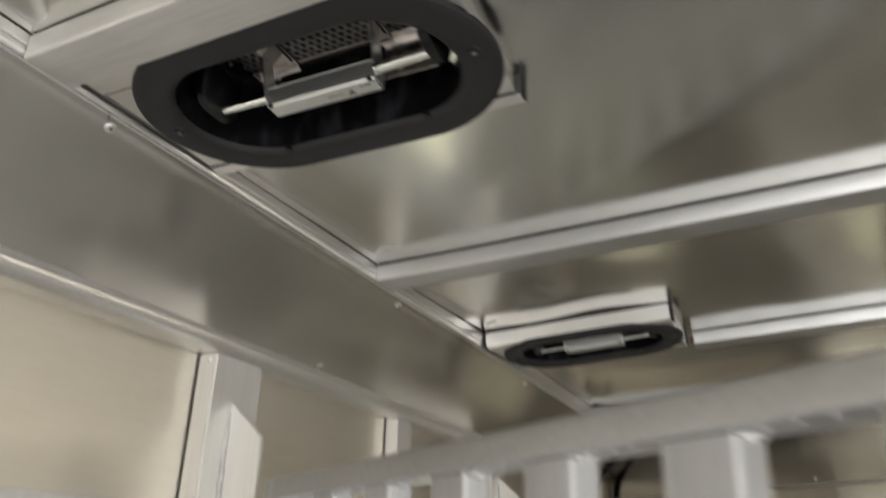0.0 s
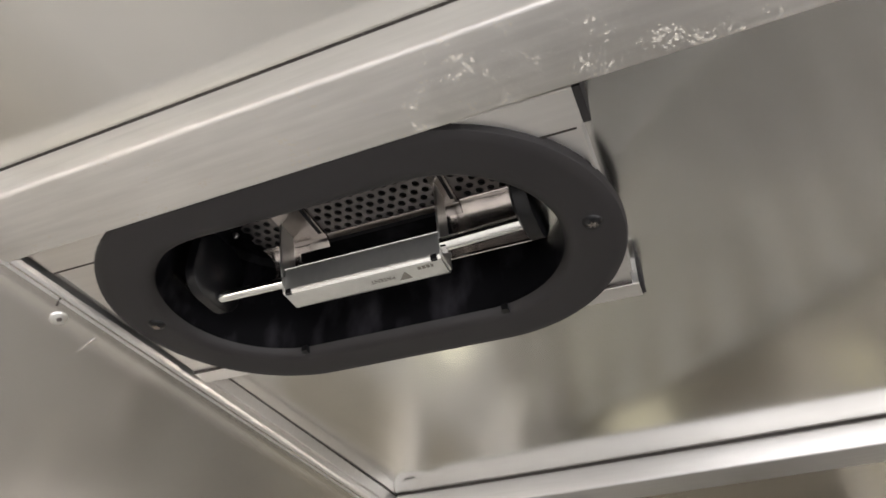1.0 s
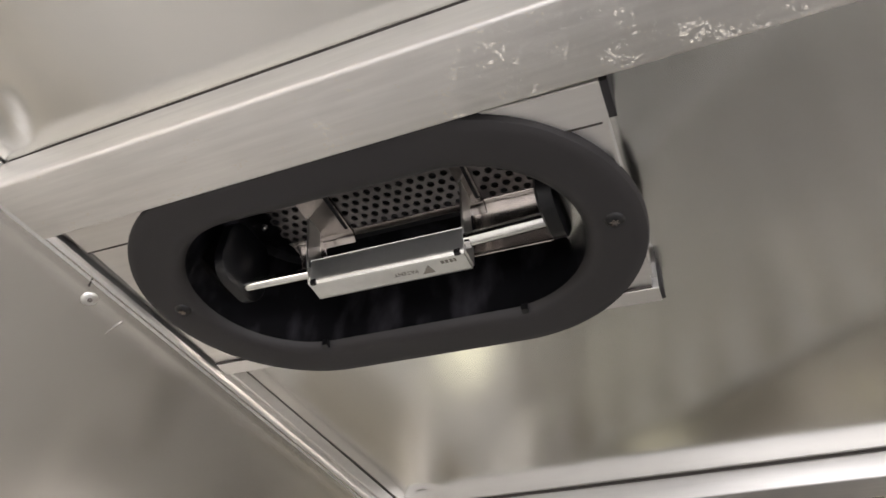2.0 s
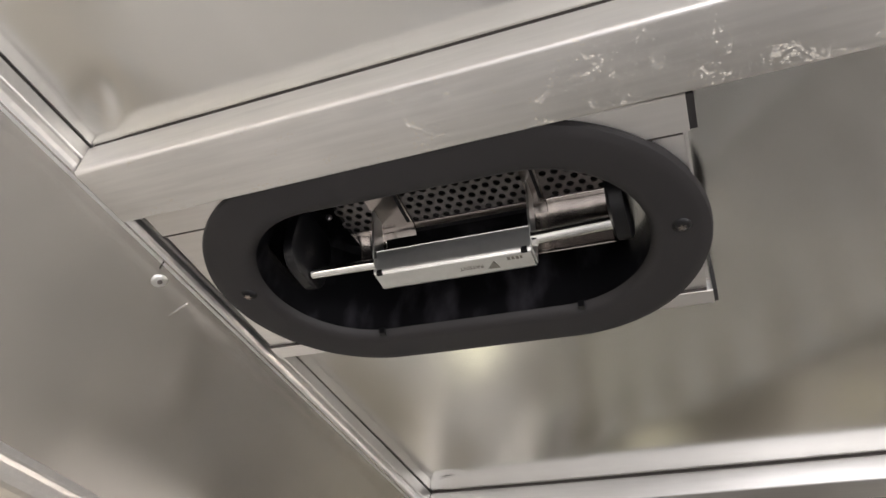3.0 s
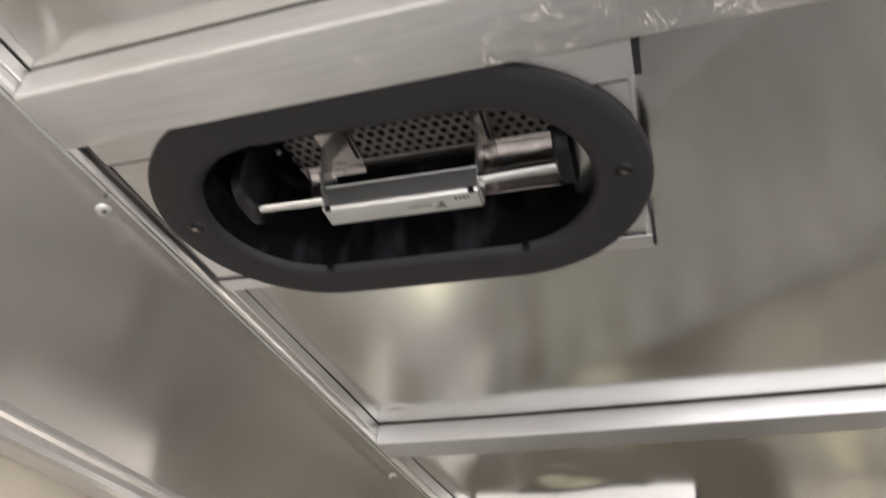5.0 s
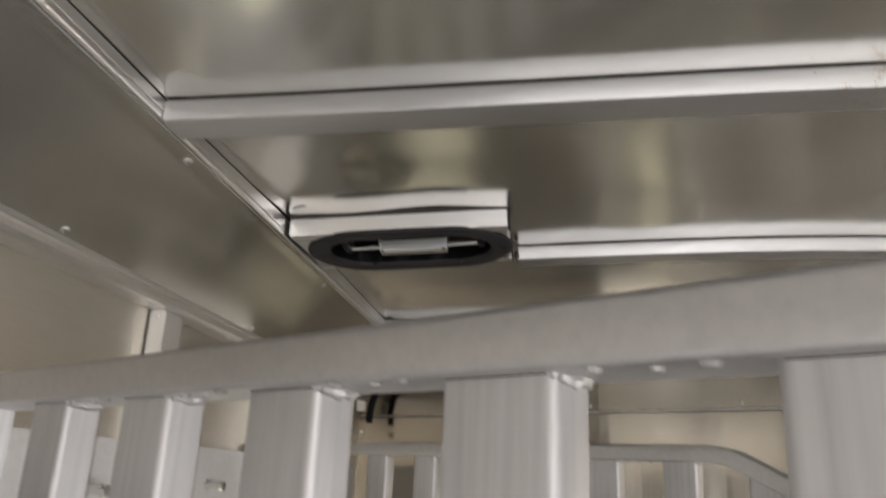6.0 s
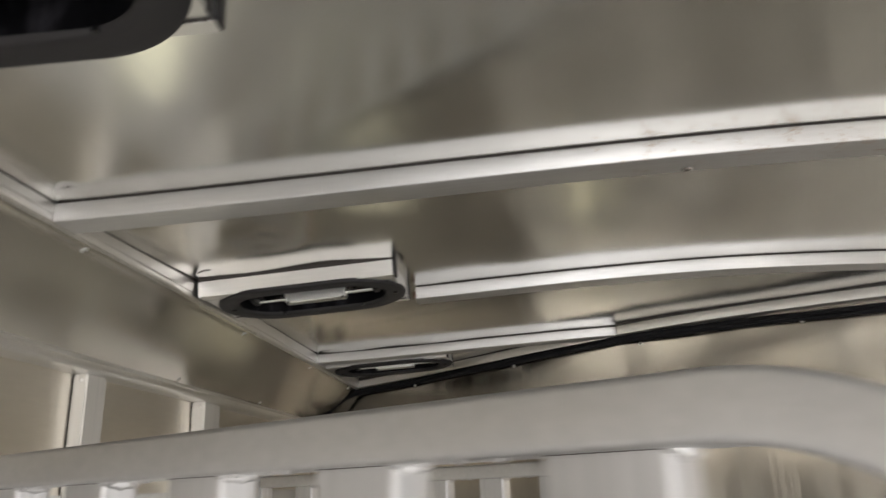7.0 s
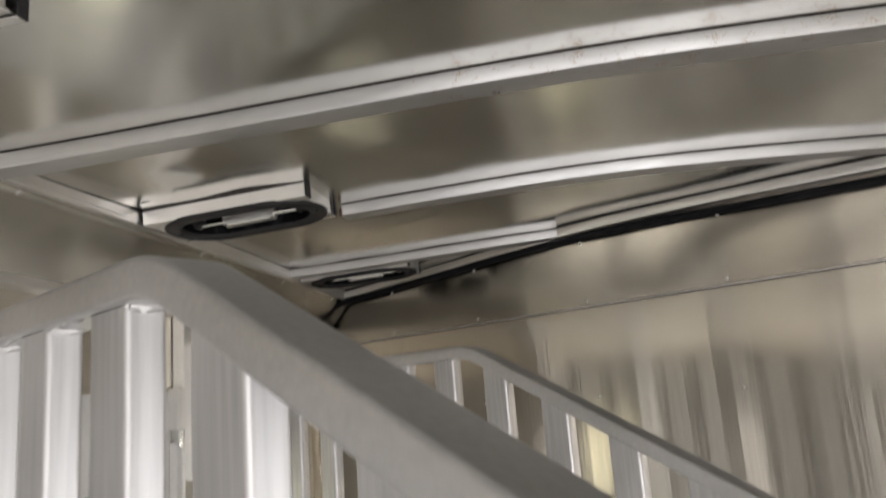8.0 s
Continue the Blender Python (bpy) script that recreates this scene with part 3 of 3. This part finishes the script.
def roof_vent(m, label):
    v = thing("roof_vent", m, label, "roof vent", "roof vents")
    bezel = part("bezel", bezel_mesh(), PLASTIC, v, "matt black oval plastic trim ring")
    screw(bezel, -0.1533, -0.0045)
    screw(bezel, 0.1588, -0.0040)
    for x in (-0.0764, 0.0813):
        part("clip_slot", box(x - 0.0022, x + 0.0022, 0.0672, 0.0725, 0.0010, 0.006), GLOSSY, bezel, smooth=False)
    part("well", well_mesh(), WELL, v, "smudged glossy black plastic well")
    part("mounting_plate", plate_mesh(-0.182, 0.168, -0.0980, 0.0900, 0.0076, 0.0095), EXTRUSION, v, "bare aluminium plate", smooth=False)
    for y0, y1 in ((-0.1000, -0.0735), (0.0755, 0.0905)):
        bm = bmesh.new()
        x0, x1, zb, zt = -0.183, 0.1715, 0.0055, 0.044
        add_box(bm, x0, x1, y0, y1, zb, zb + 0.002, 0.0005)
        wall_y = y0 if y0 < 0 else y1 - 0.002
        add_box(bm, x0, x1, wall_y, wall_y + 0.002, zb + 0.0021, zt)
        part("channel", bm, EXTRUSION, v, "aluminium channel with an open end", smooth=False)
        joint = (-0.0733, -0.0721) if y0 < 0 else (0.0738, 0.0752)
        part("joint_line", box(x0, x1 - 0.004, joint[0], joint[1], 0.0058, 0.0075), SEALANT, v, "dark seam", smooth=False)
        part("channel_end", box(x1, x1 + (0.0042 if y0 < 0 else 0.0026), y0 + 0.001, y1 - 0.001, zb + 0.001, zt), PLASTIC, v, "black plastic end cap", smooth=False)
    part("side_plate", box(0.1682, 0.1700, -0.0735, 0.062, 0.0060, 0.046), EXTRUSION, v, smooth=False)
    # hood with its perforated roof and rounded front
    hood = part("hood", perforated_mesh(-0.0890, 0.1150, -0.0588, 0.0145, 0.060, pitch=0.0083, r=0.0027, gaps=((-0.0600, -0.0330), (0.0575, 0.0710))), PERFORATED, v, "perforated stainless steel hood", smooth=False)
    front = [(0.0122, 0.0600), (0.0146, 0.0594), (0.0168, 0.0580), (0.0188, 0.0562), (0.0206, 0.0546), (0.0222, 0.0524), (0.0236, 0.0500), (0.0247, 0.0474), (0.0255, 0.0446), (0.0259, 0.0416), (0.0259, 0.0386), (0.0254, 0.0356), (0.0251, 0.0310), (0.0246, 0.0262), (0.0238, 0.0222), (0.0228, 0.0185)]
    for x0, x1, dent in ((-0.0890, -0.0592, 0.0007), (0.0585, 0.1160, 0.0002)):
        rings = []
        for k in range(25):
            x = x0 + (x1 - x0) * k / 24
            wave = dent * math.sin(5.0 * k / 24 * math.pi) * (0.6 + 0.4 * math.cos(k))
            cut = 0.009 * max(0.0, 1 - k / 6) if x0 < 0 else 0.0
            rings.append([(x + cut * math.sin(math.pi * n / 15), y + wave * math.exp(-(((z - 0.052) / 0.006) ** 2)), z) for n, (y, z) in enumerate(front[:12] if x0 < 0 else front)])
        skin = part("rounded_front", loft(rings, closed=False, caps=False), MIRROR_STEEL, hood, "rounded polished steel front with a crease")
        sheet = skin.modifiers.new("thickness", "SOLIDIFY")
        sheet.thickness, sheet.offset = 0.0008, 1
    part("narrow_edge", extrude_x(front[:3], -0.0335, 0.0585, 0.0009), HOOD, hood, "narrow folded edge")
    # black sheet added behind the hood so that its holes look shaded
    part("shadow_sheet", box(-0.092, 0.12, -0.066, 0.03, 0.0665, 0.068), GLOSSY, hood, "added black sheet standing in for shade above the holes", smooth=False)
    for x0, x1 in ((-0.0600, -0.0335), (0.0575, 0.0690)):
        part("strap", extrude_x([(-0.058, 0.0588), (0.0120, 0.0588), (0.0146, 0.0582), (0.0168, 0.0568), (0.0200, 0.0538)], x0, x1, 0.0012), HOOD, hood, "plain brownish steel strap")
        part("strap_slot", box(x1 - 0.0040, x1 - 0.0015, -0.030, 0.0085, 0.0576, 0.0590), GLOSSY, hood, "dark slot", smooth=False)
    # pull bracket
    bracket = thing("bracket", Matrix.Identity(4), "", "")
    bracket.parent = v
    part("channel_body", extrude_x([(-0.0016, 0.0224), (-0.0014, 0.0212), (0.0006, 0.0068), (0.0012, 0.0052), (0.0028, 0.0045), (0.0160, 0.0036), (0.0180, 0.0045), (0.0186, 0.0068), (0.0186, 0.0200)], -0.0522, 0.0614, 0.0014), STEEL, bracket, "bright zinc-plated channel", smooth=False)
    part("lip", extrude_x([(-0.0024, 0.0229), (-0.0015, 0.0219)], -0.0526, 0.0618, 0.0008), STEEL, bracket, "folded lip", smooth=False)
    part("lip", extrude_x([(0.0004, 0.0056), (0.0017, 0.0041)], -0.0526, 0.0618, 0.0010), CHROME, bracket, "folded bright lip", smooth=False)
    for x, lean in ((-0.0537, -0.0052), (0.0616, -0.0020)):
        rings = []
        for z, y0, y1 in ((0.0052, 0.0015, 0.0170), (0.0220, -0.0040, 0.0150), (0.0600, -0.0105, 0.0060)):
            dx = lean * (z - 0.0052) / 0.0548
            rings.append([(x + dx, y0, z), (x + dx + 0.0014, y0, z), (x + dx + 0.0014, y1, z), (x + dx, y1, z)])
        part("arm", loft(rings), STEEL, bracket, smooth=False)
    part("rod_nut", cylinder((0.0634, 0.0005, 0.0125), (0.0668, 0.0005, 0.0125), 0.0056, 6), CHROME, bracket, "small bright nut")
    for x in (-0.0490, 0.0572):
        part("corner_notch", box(x - 0.0021, x + 0.0021, -0.0002, 0.0026, 0.0036, 0.0072), GLOSSY, bracket, "square punched notch", smooth=False)
    bm = letters("PATENT", 0.0048)
    bmesh.ops.transform(bm, verts=bm.verts[:], matrix=Matrix.Translation((0.0265, 0.0075, 0.00318)) @ Matrix(((-1, 0, 0, 0), (0, 1, 0, 0), (0, 0, -1, 0), (0, 0, 0, 1))))
    part("lettering", bm, INK, bracket, "stamped grey word patent, upside down", smooth=False)
    bm = bmesh.new()
    tri = [bm.verts.new(p) for p in ((0.0285, 0.0130, 0.0029), (0.0375, 0.0132, 0.0029), (0.0345, 0.0058, 0.0029))]
    bm.faces.new(tri)
    ex = bmesh.ops.extrude_face_region(bm, geom=bm.faces[:])
    bmesh.ops.translate(bm, verts=[e for e in ex["geom"] if isinstance(e, bmesh.types.BMVert)], vec=(0, 0, 0.0005))
    part("warning_triangle", bm, INK, bracket, "grey stamped triangle", smooth=False)
    bm = bmesh.new()
    for k, w in enumerate((0.0022, 0.0022, 0.0022, 0.0016)):
        add_box(bm, 0.0440 + k * 0.003, 0.0440 + k * 0.003 + w, 0.0045, 0.0072, 0.0033, 0.0037)
    part("maker_mark", bm, INK, bracket, "row of small grey bars", smooth=False)
    part("pivot_rod", cylinder((-0.103, -0.0015, 0.0125), (-0.0520, -0.001, 0.0125), 0.0040, 20), TUBE, v, "bright steel rod")
    part("pivot_rod", cylinder((0.0630, -0.000, 0.0130), (0.1200, -0.003, 0.0130), 0.0049, 24), TUBE, v, "bright steel rod")
    for x0, x1 in ((-0.1150, -0.1040), (0.1165, 0.1290)):
        rings = []
        for x, k in ((x0, 0.9), (x0 + 0.002, 1.0), (x1 - 0.002, 1.0), (x1, 0.9)):
            rings.append([(x, -0.006 + a * k, 0.032 + b * k) for a, b in round_rect(0.052, 0.052, 0.018, 6)])
        part("pivot_block", loft(rings), GLOSSY, v, "rounded black plastic pivot block")
    part("bolt", dome((-0.0930, -0.0130, 0.0575), (0, 0, -1), 0.0024, 0.004, 12, 3), PERFORATED, v, "dull bolt head")
    return v


def vent_pose(at, z, slope, turn=0.0):
    return pose(*at, z, 0, -math.degrees(math.atan(slope)), turn)


vent_a = roof_vent(vent_pose(VENTS[0], 2.1060, 0.015, 1.6), "black oval roof vent with steel pull bracket in an aluminium tray")
vent_b = copy_thing(vent_a, vent_pose(VENTS[1], 2.1140, 0.055))
vent_c = copy_thing(vent_a, vent_pose(VENTS[2], 2.113, 0.045))

for vent, zv, low in ((vent_b, 2.1140, -0.0010), (vent_c, 2.113, 0.0045)):
    zc = roof_z(0.196, 1.41 if vent is vent_b else 2.28) - zv
    part("joint_line", box(-0.183, 0.1715, -0.1010, -0.0992, zc - low, zc - low + 0.006), SEALANT, vent, "dark seam under the ceiling", smooth=False)
part("joint_line", box(-0.182, -0.02, -0.1016, -0.1001, 0.0050, 0.02), SEALANT, vent_a, "dark seam against the rib", smooth=False)


# ---- wall posts ----
def wall_post(y0, y1, face, label):
    t = thing("wall_post", pose(WALL_L, (y0 + y1) / 2, 0), label, "post", "wall posts")
    w = y1 - y0
    part("tube", box(0.0006, face - WALL_L, -w / 2, w / 2, 0.001, 1.9848, 0.003), POST, t)
    part("sealant_joint", box(0.0004, 0.0018, -w / 2 - 0.0009, -w / 2, 0.001, 1.9845), SEALANT, t, "dark joint line", smooth=False)
    part("rivet", dome((face - WALL_L - 0.012, -w / 2, 1.974), (0, -1, 0), 0.0045, 0.003, 10, 3), POST, t)
    return t


wall_post(0.8755, 0.978, -0.176, "wide aluminium wall post beside the divider hinge")
wall_post(1.410, 1.474, -0.182, "narrow upright aluminium wall post")
wall_post(1.893, 1.987, -0.176, "wide aluminium wall post beside the divider hinge")
wall_post(0.30, 0.37, -0.178, "narrow upright aluminium wall post")


def hinge_plate(y, label):
    t = thing("hinge_plate", pose(-0.176, y, 0), label, "hinge plate", "hinge plates")
    bm = bmesh.new()
    prof = [(0.0005, 1.55), (0.060, 1.55), (0.0615, 1.8696), (0.0035, 1.9205), (0.0005, 1.9205)]
    b2 = loft([[(x, -0.004, z) for x, z in prof], [(x, 0.004, z) for x, z in prof]])
    bmesh.ops.bevel(b2, geom=b2.edges[:], offset=0.0012, segments=2, affect="EDGES")
    join(bm, b2)
    part("plate", bm, POST, t)
    part("weld_bead", weld_lump((0.001, -0.0045, 1.56), (0.001, -0.0045, 1.905), 0.005, 4.5, 90), WELD, t, "lumpy weld bead")
    return t


hinge_plate(0.92, "welded aluminium hinge plate with a chamfered top")
hinge_plate(1.94, "welded aluminium hinge plate with a chamfered top")


def wall_stud(y, z, label):
    t = thing("wall_stud", pose(WALL_L, y, z), label, "stud", "wall studs")
    part("shank", cylinder((0.0005, 0, 0), (0.034, 0, 0), 0.006, 16), CHROME, t)
    part("nut", cylinder((0.0005, 0, 0), (0.010, 0, 0), 0.0115, 6), STEEL, t, "hexagonal nut")
    part("head", cylinder((0.034, 0, 0), (0.042, 0, 0), 0.0095, 16, 0.008), CHROME, t)
    return t


for y, z in ((1.305, 1.708), (1.70, 1.711), (2.80, 1.878)):
    wall_stud(y, z, "bright steel stud bolted through the side wall")

def window_latch(y, label):
    t = thing("window_latch", pose(WALL_L, y, 0), label, "latch")
    part("cover_plate", box(0.0065, 0.036, -0.021, 0.021, 1.684, 1.790, 0.0015), POST, t)
    part("channel", box(0.0065, 0.028, -0.016, 0.020, 1.20, 1.652, 0.002), KICK, t, "dull aluminium channel")
    part("catch_body", box(0.010, 0.034, -0.012, 0.012, 1.6535, 1.683, 0.003), STEEL, t)
    part("spring_pin", cylinder((0.030, 0, 1.640), (0.030, 0, 1.676), 0.0065, 14), CHROME, t, "bright pin")
    return t


window_latch(1.8830, "steel spring latch with a pale cover plate beside a wall post")


# cove rivets
def cove_rivet(x, y, z):
    axis = Vector((0.54, 0, -0.84))
    c = Vector((x, y, z))
    r = part("rivet", dome(c, axis, 0.0062, 0.0024, 16, 4), STEEL, cove, "domed pop rivet")
    part("mandrel", cylinder(c + axis * 0.0022, c + axis * 0.0027, 0.0019, 10), HOOD, r, "dull grey pin")


def cove_slit(y, f0, f1, wide):
    """A dark open edge where a sheet was cut at the moulding."""
    rings = []
    for f in (f0, f1):
        c = Vector((0.003 - 0.160 * f, y + (f - f0) * 0.1, 2.108 - 0.1055 * f)) + Vector((0.54, 0, -0.84)) * 0.0004
        rings.append([c + Vector((0, a, 0)) + Vector((0.54, 0, -0.84)) * b for a, b in ((-wide, 0), (wide, 0), (wide, 0.0006), (-wide, 0.0006))])
    part("slit", loft(rings), SEALANT, cove, "short dark cut in the sheet", smooth=False)


cove_slit(0.498, 0.005, 0.038, 0.0007)


def cove_tear(y, f1):
    """A crumpled edge of sheet that starts at the moulding and dies away."""
    rng = random.Random(8)
    rings = []
    for k in range(15):
        f = 0.02 + (f1 - 0.02) * k / 14
        c = Vector((0.003 - 0.160 * f, y + 0.0012 * (rng.random() - 0.5), 2.108 - 0.1055 * f))
        out = Vector((0.54, 0, -0.84))
        h = 0.0005 * (1 - k / 14) * (0.5 + rng.random())
        rings.append([c + Vector((0, -0.0016, 0)), c + out * (0.0004 + h), c + out * (0.0002 + h) + Vector((0, 0.0010, 0)), c + Vector((0, 0.0012, 0)) - out * 0.0002])
    part("torn_edge", loft(rings), WALL_SHEET, cove, "crumpled edge of the sheet", smooth=False)


cove_tear(0.542, 0.15)
for y in (-0.7, -0.1, 0.510, 1.088, 1.690, 2.19, 2.65):
    cove_rivet(-0.0085, y, 2.1004)
for y in (0.49, 1.080, 1.686, 2.18):
    cove_rivet(-0.1465, y, 2.0094)
for x in (1.60, 1.252, 0.906, 0.560, 0.227):
    end_rivet(x, roof_z(x, end_y(x)) - 0.0555), end_rivet(x, 1.952)
for x in (1.60, 1.252, 0.911, 0.56):
    end_rivet(x, 1.683)


# ---- stall dividers ----
DIV_ANGLE = -32.6
BEND_S, BEND_R, DROP = 0.158, 0.11, radians(27)


def rail_line(s):
    """Height of the rail's axis and its slope at a distance along the divider."""
    if s < BEND_S - BEND_R * math.sin(DROP) * 0.5:
        return 0.0, 0.0
    a0 = BEND_S - BEND_R * math.sin(DROP) * 0.5
    a1 = a0 + BEND_R * math.sin(DROP)
    if s < a1:
        th = math.asin((s - a0) / BEND_R)
        return -BEND_R * (1 - math.cos(th)), th
    return -BEND_R * (1 - math.cos(DROP)) - (s - a1) * math.tan(DROP), DROP


def divider(m, label):
    t = thing("stall_divider", m, label, "stall divider", "stall dividers")
    s0, s1, top = -0.640, 1.30, 1.7940
    stops = [s0 + (BEND_S - 0.05 - s0) * k / 6 for k in range(6)] + [BEND_S - 0.05 + 0.10 * k / 18 for k in range(19)] + [BEND_S + 0.06 + (s1 - BEND_S - 0.06) * k / 5 for k in range(6)]
    rings = []
    for s in stops:
        z, th = rail_line(s)
        up = Vector((math.sin(th), 0, math.cos(th)))
        rings.append([Vector((s, 0.0125, top + z)) + Vector((0, a, 0)) + up * (b - 0.001) for a, b in round_rect(0.040, 0.0235, 0.0034, 4)])
    part("top_rail", loft(rings), RAIL, t, "satin aluminium top rail bent down at one end")
    rng = random.Random(3)
    k0, k1 = -4, 9
    for k in range(k0, k1 + 1):
        s = k * 0.1205
        sa, sb = s - 0.0508, s
        za, zb = top + rail_line(sa)[0] - 0.0125, top + rail_line(sb)[0] - 0.0125
        rings = []
        base = round_rect(0.0508, 0.025, 0.0045, 5)
        low = [(s - 0.0254 + a, 0.0125 + b, 0.50) for a, b in base]
        high = [(s - 0.0254 + a, 0.0125 + b, za + (zb - za) * (a + 0.0254) / 0.0508) for a, b in base]
        slat = part("slat", loft([low, high]), SLAT, t)
        part("joint_line", loft([[(sa + 0.003, y, za - 0.0006) for y in (-0.0006, 0.004)] + [(sa + 0.003, y, za + 0.0012) for y in (0.004, -0.0006)], [(sb - 0.003, y, zb - 0.0006) for y in (-0.0006, 0.004)] + [(sb - 0.003, y, zb + 0.0012) for y in (0.004, -0.0006)]]), SEALANT, slat, "dark crevice under the rail", smooth=False)
        part("weld_bead", weld_lump((sb - 0.0008, 0.002, zb - 0.0008), (sb - 0.0008, 0.0235, zb - 0.0008), 0.0038, k + 50.5), WELD, slat, "uneven weld fillet")
        part("weld_bead", weld_lump((sb - 0.004, 0.0008, zb), (sb + 0.0006, 0.0015, zb + 0.0008), 0.0024, k + 80.5), WELD, slat, "uneven weld fillet")
        for f, r in ((0.22, 0.0036), (0.50, 0.0028), (0.76, 0.0040)):
            su = s + (0.1205 - 0.0508) * f
            zu = top + rail_line(su)[0] - 0.01255
            if su < BEND_S - 0.06:
                part("weld_spatter", dome((su, -0.004 + 0.006 * rng.random(), zu), (0, 0, -1), r, 0.0022, 8, 2), WELD, t, "speck of weld metal")
    zend = top + rail_line(s1)[0]
    part("end_tube", box(s1 - 0.045, s1, 0.0, 0.025, 0.45, zend - 0.012, 0.003), SLAT, t)
    part("hinge_tube", box(s0 - 0.036, s0 - 0.0005, -0.006, 0.031, 0.45, top + 0.0125, 0.004), SLAT, t)
    part("bottom_rail", box(s0 - 0.036, s1, -0.006, 0.031, 0.40, 0.4495, 0.006), RAIL, t)
    for z in (1.60, 1.0):
        part("hinge_pin", cylinder((s0 - 0.150, 0.0125, z), (s0 - 0.03, 0.0125, z), 0.008, 14), STEEL, t, "bright hinge pin")
    return t


near_divider = divider(pose(0.5267, 0.4912, 0, 0, 0, DIV_ANGLE), "aluminium stall divider of upright flat tubes under a bent rail")
copy_thing(near_divider, pose(0.536, 1.484, 0.001, 0, 0, DIV_ANGLE))


# ---- cable loom ----
def cable():
    t = thing("cable_loom", pose(0, 0, 0), "thick black cable loom strung along the top of the end wall", "cable")
    keys = [(-0.158, 1.915), (-0.156, 1.955), (-0.148, 1.990), (-0.132, 2.019), (-0.09, 2.060), (0.005, 2.094), (0.245, 2.106), (0.54, 2.122), (0.80, 2.134), (0.86, 2.138), (1.01, 2.133), (1.15, 2.130), (1.27, 2.124), (1.39, 2.117), (1.55, 2.110), (1.9, 2.095)]
    line = []
    for k in range(len(keys) - 1):
        p0, p1, p2, p3 = (Vector(keys[min(max(k + d, 0), len(keys) - 1)]) for d in (-1, 0, 1, 2))
        steps = max(3, int((p2 - p1).length / 0.012))
        for i in range(steps):
            f = i / steps
            line.append(0.5 * (2 * p1 + (p2 - p0) * f + (2 * p0 - 5 * p1 + 4 * p2 - p3) * f ** 2 + (3 * p1 - p0 - 3 * p2 + p3) * f ** 3))
    # three sheathed leads that twist slowly round one another
    for n, (rad, away, lead) in enumerate(((0.0080, 0.0042, 0.4), (0.0062, 0.0056, 2.5), (0.0056, 0.0060, 4.4))):
        rings, walked = [], 0.0
        for i, c in enumerate(line):
            a, b = line[max(i - 1, 0)], line[min(i + 1, len(line) - 1)]
            d = (b - a).normalized()
            walked += (c - a).length
            along = Vector((d.x, -END_SLOPE * d.x, d.y)).normalized()
            side = along.cross(END_OUT).normalized()
            turn = lead + walked * 5.5 + 0.5 * noise.noise((walked * 6, n * 3.1, 0.5))
            snug = 1.0 - 0.75 * min(1.0, max(0.0, (0.1 - c.x) / 0.15))
            loose = min(1.0, max(0.0, (0.03 - c.x) / 0.15))
            mid = Vector((c.x, end_y(c.x), c.y)) + Vector((0.017, -0.047, -0.005)) * loose - END_OUT * (0.022 + away * snug * math.cos(turn)) + side * away * snug * math.sin(turn)
            rings.append([mid + (END_OUT * math.cos(2 * math.pi * j / 10) + side * math.sin(2 * math.pi * j / 10)) * rad * (1.5 - 0.5 * snug) for j in range(10)])
        part("lead", loft(rings), RUBBER, t)
    part("connector", box(-0.200, -0.170, 2.800, 2.826, 1.948, 1.982, 0.002), WHITE, t, "white plastic connector")
    return t


cable()
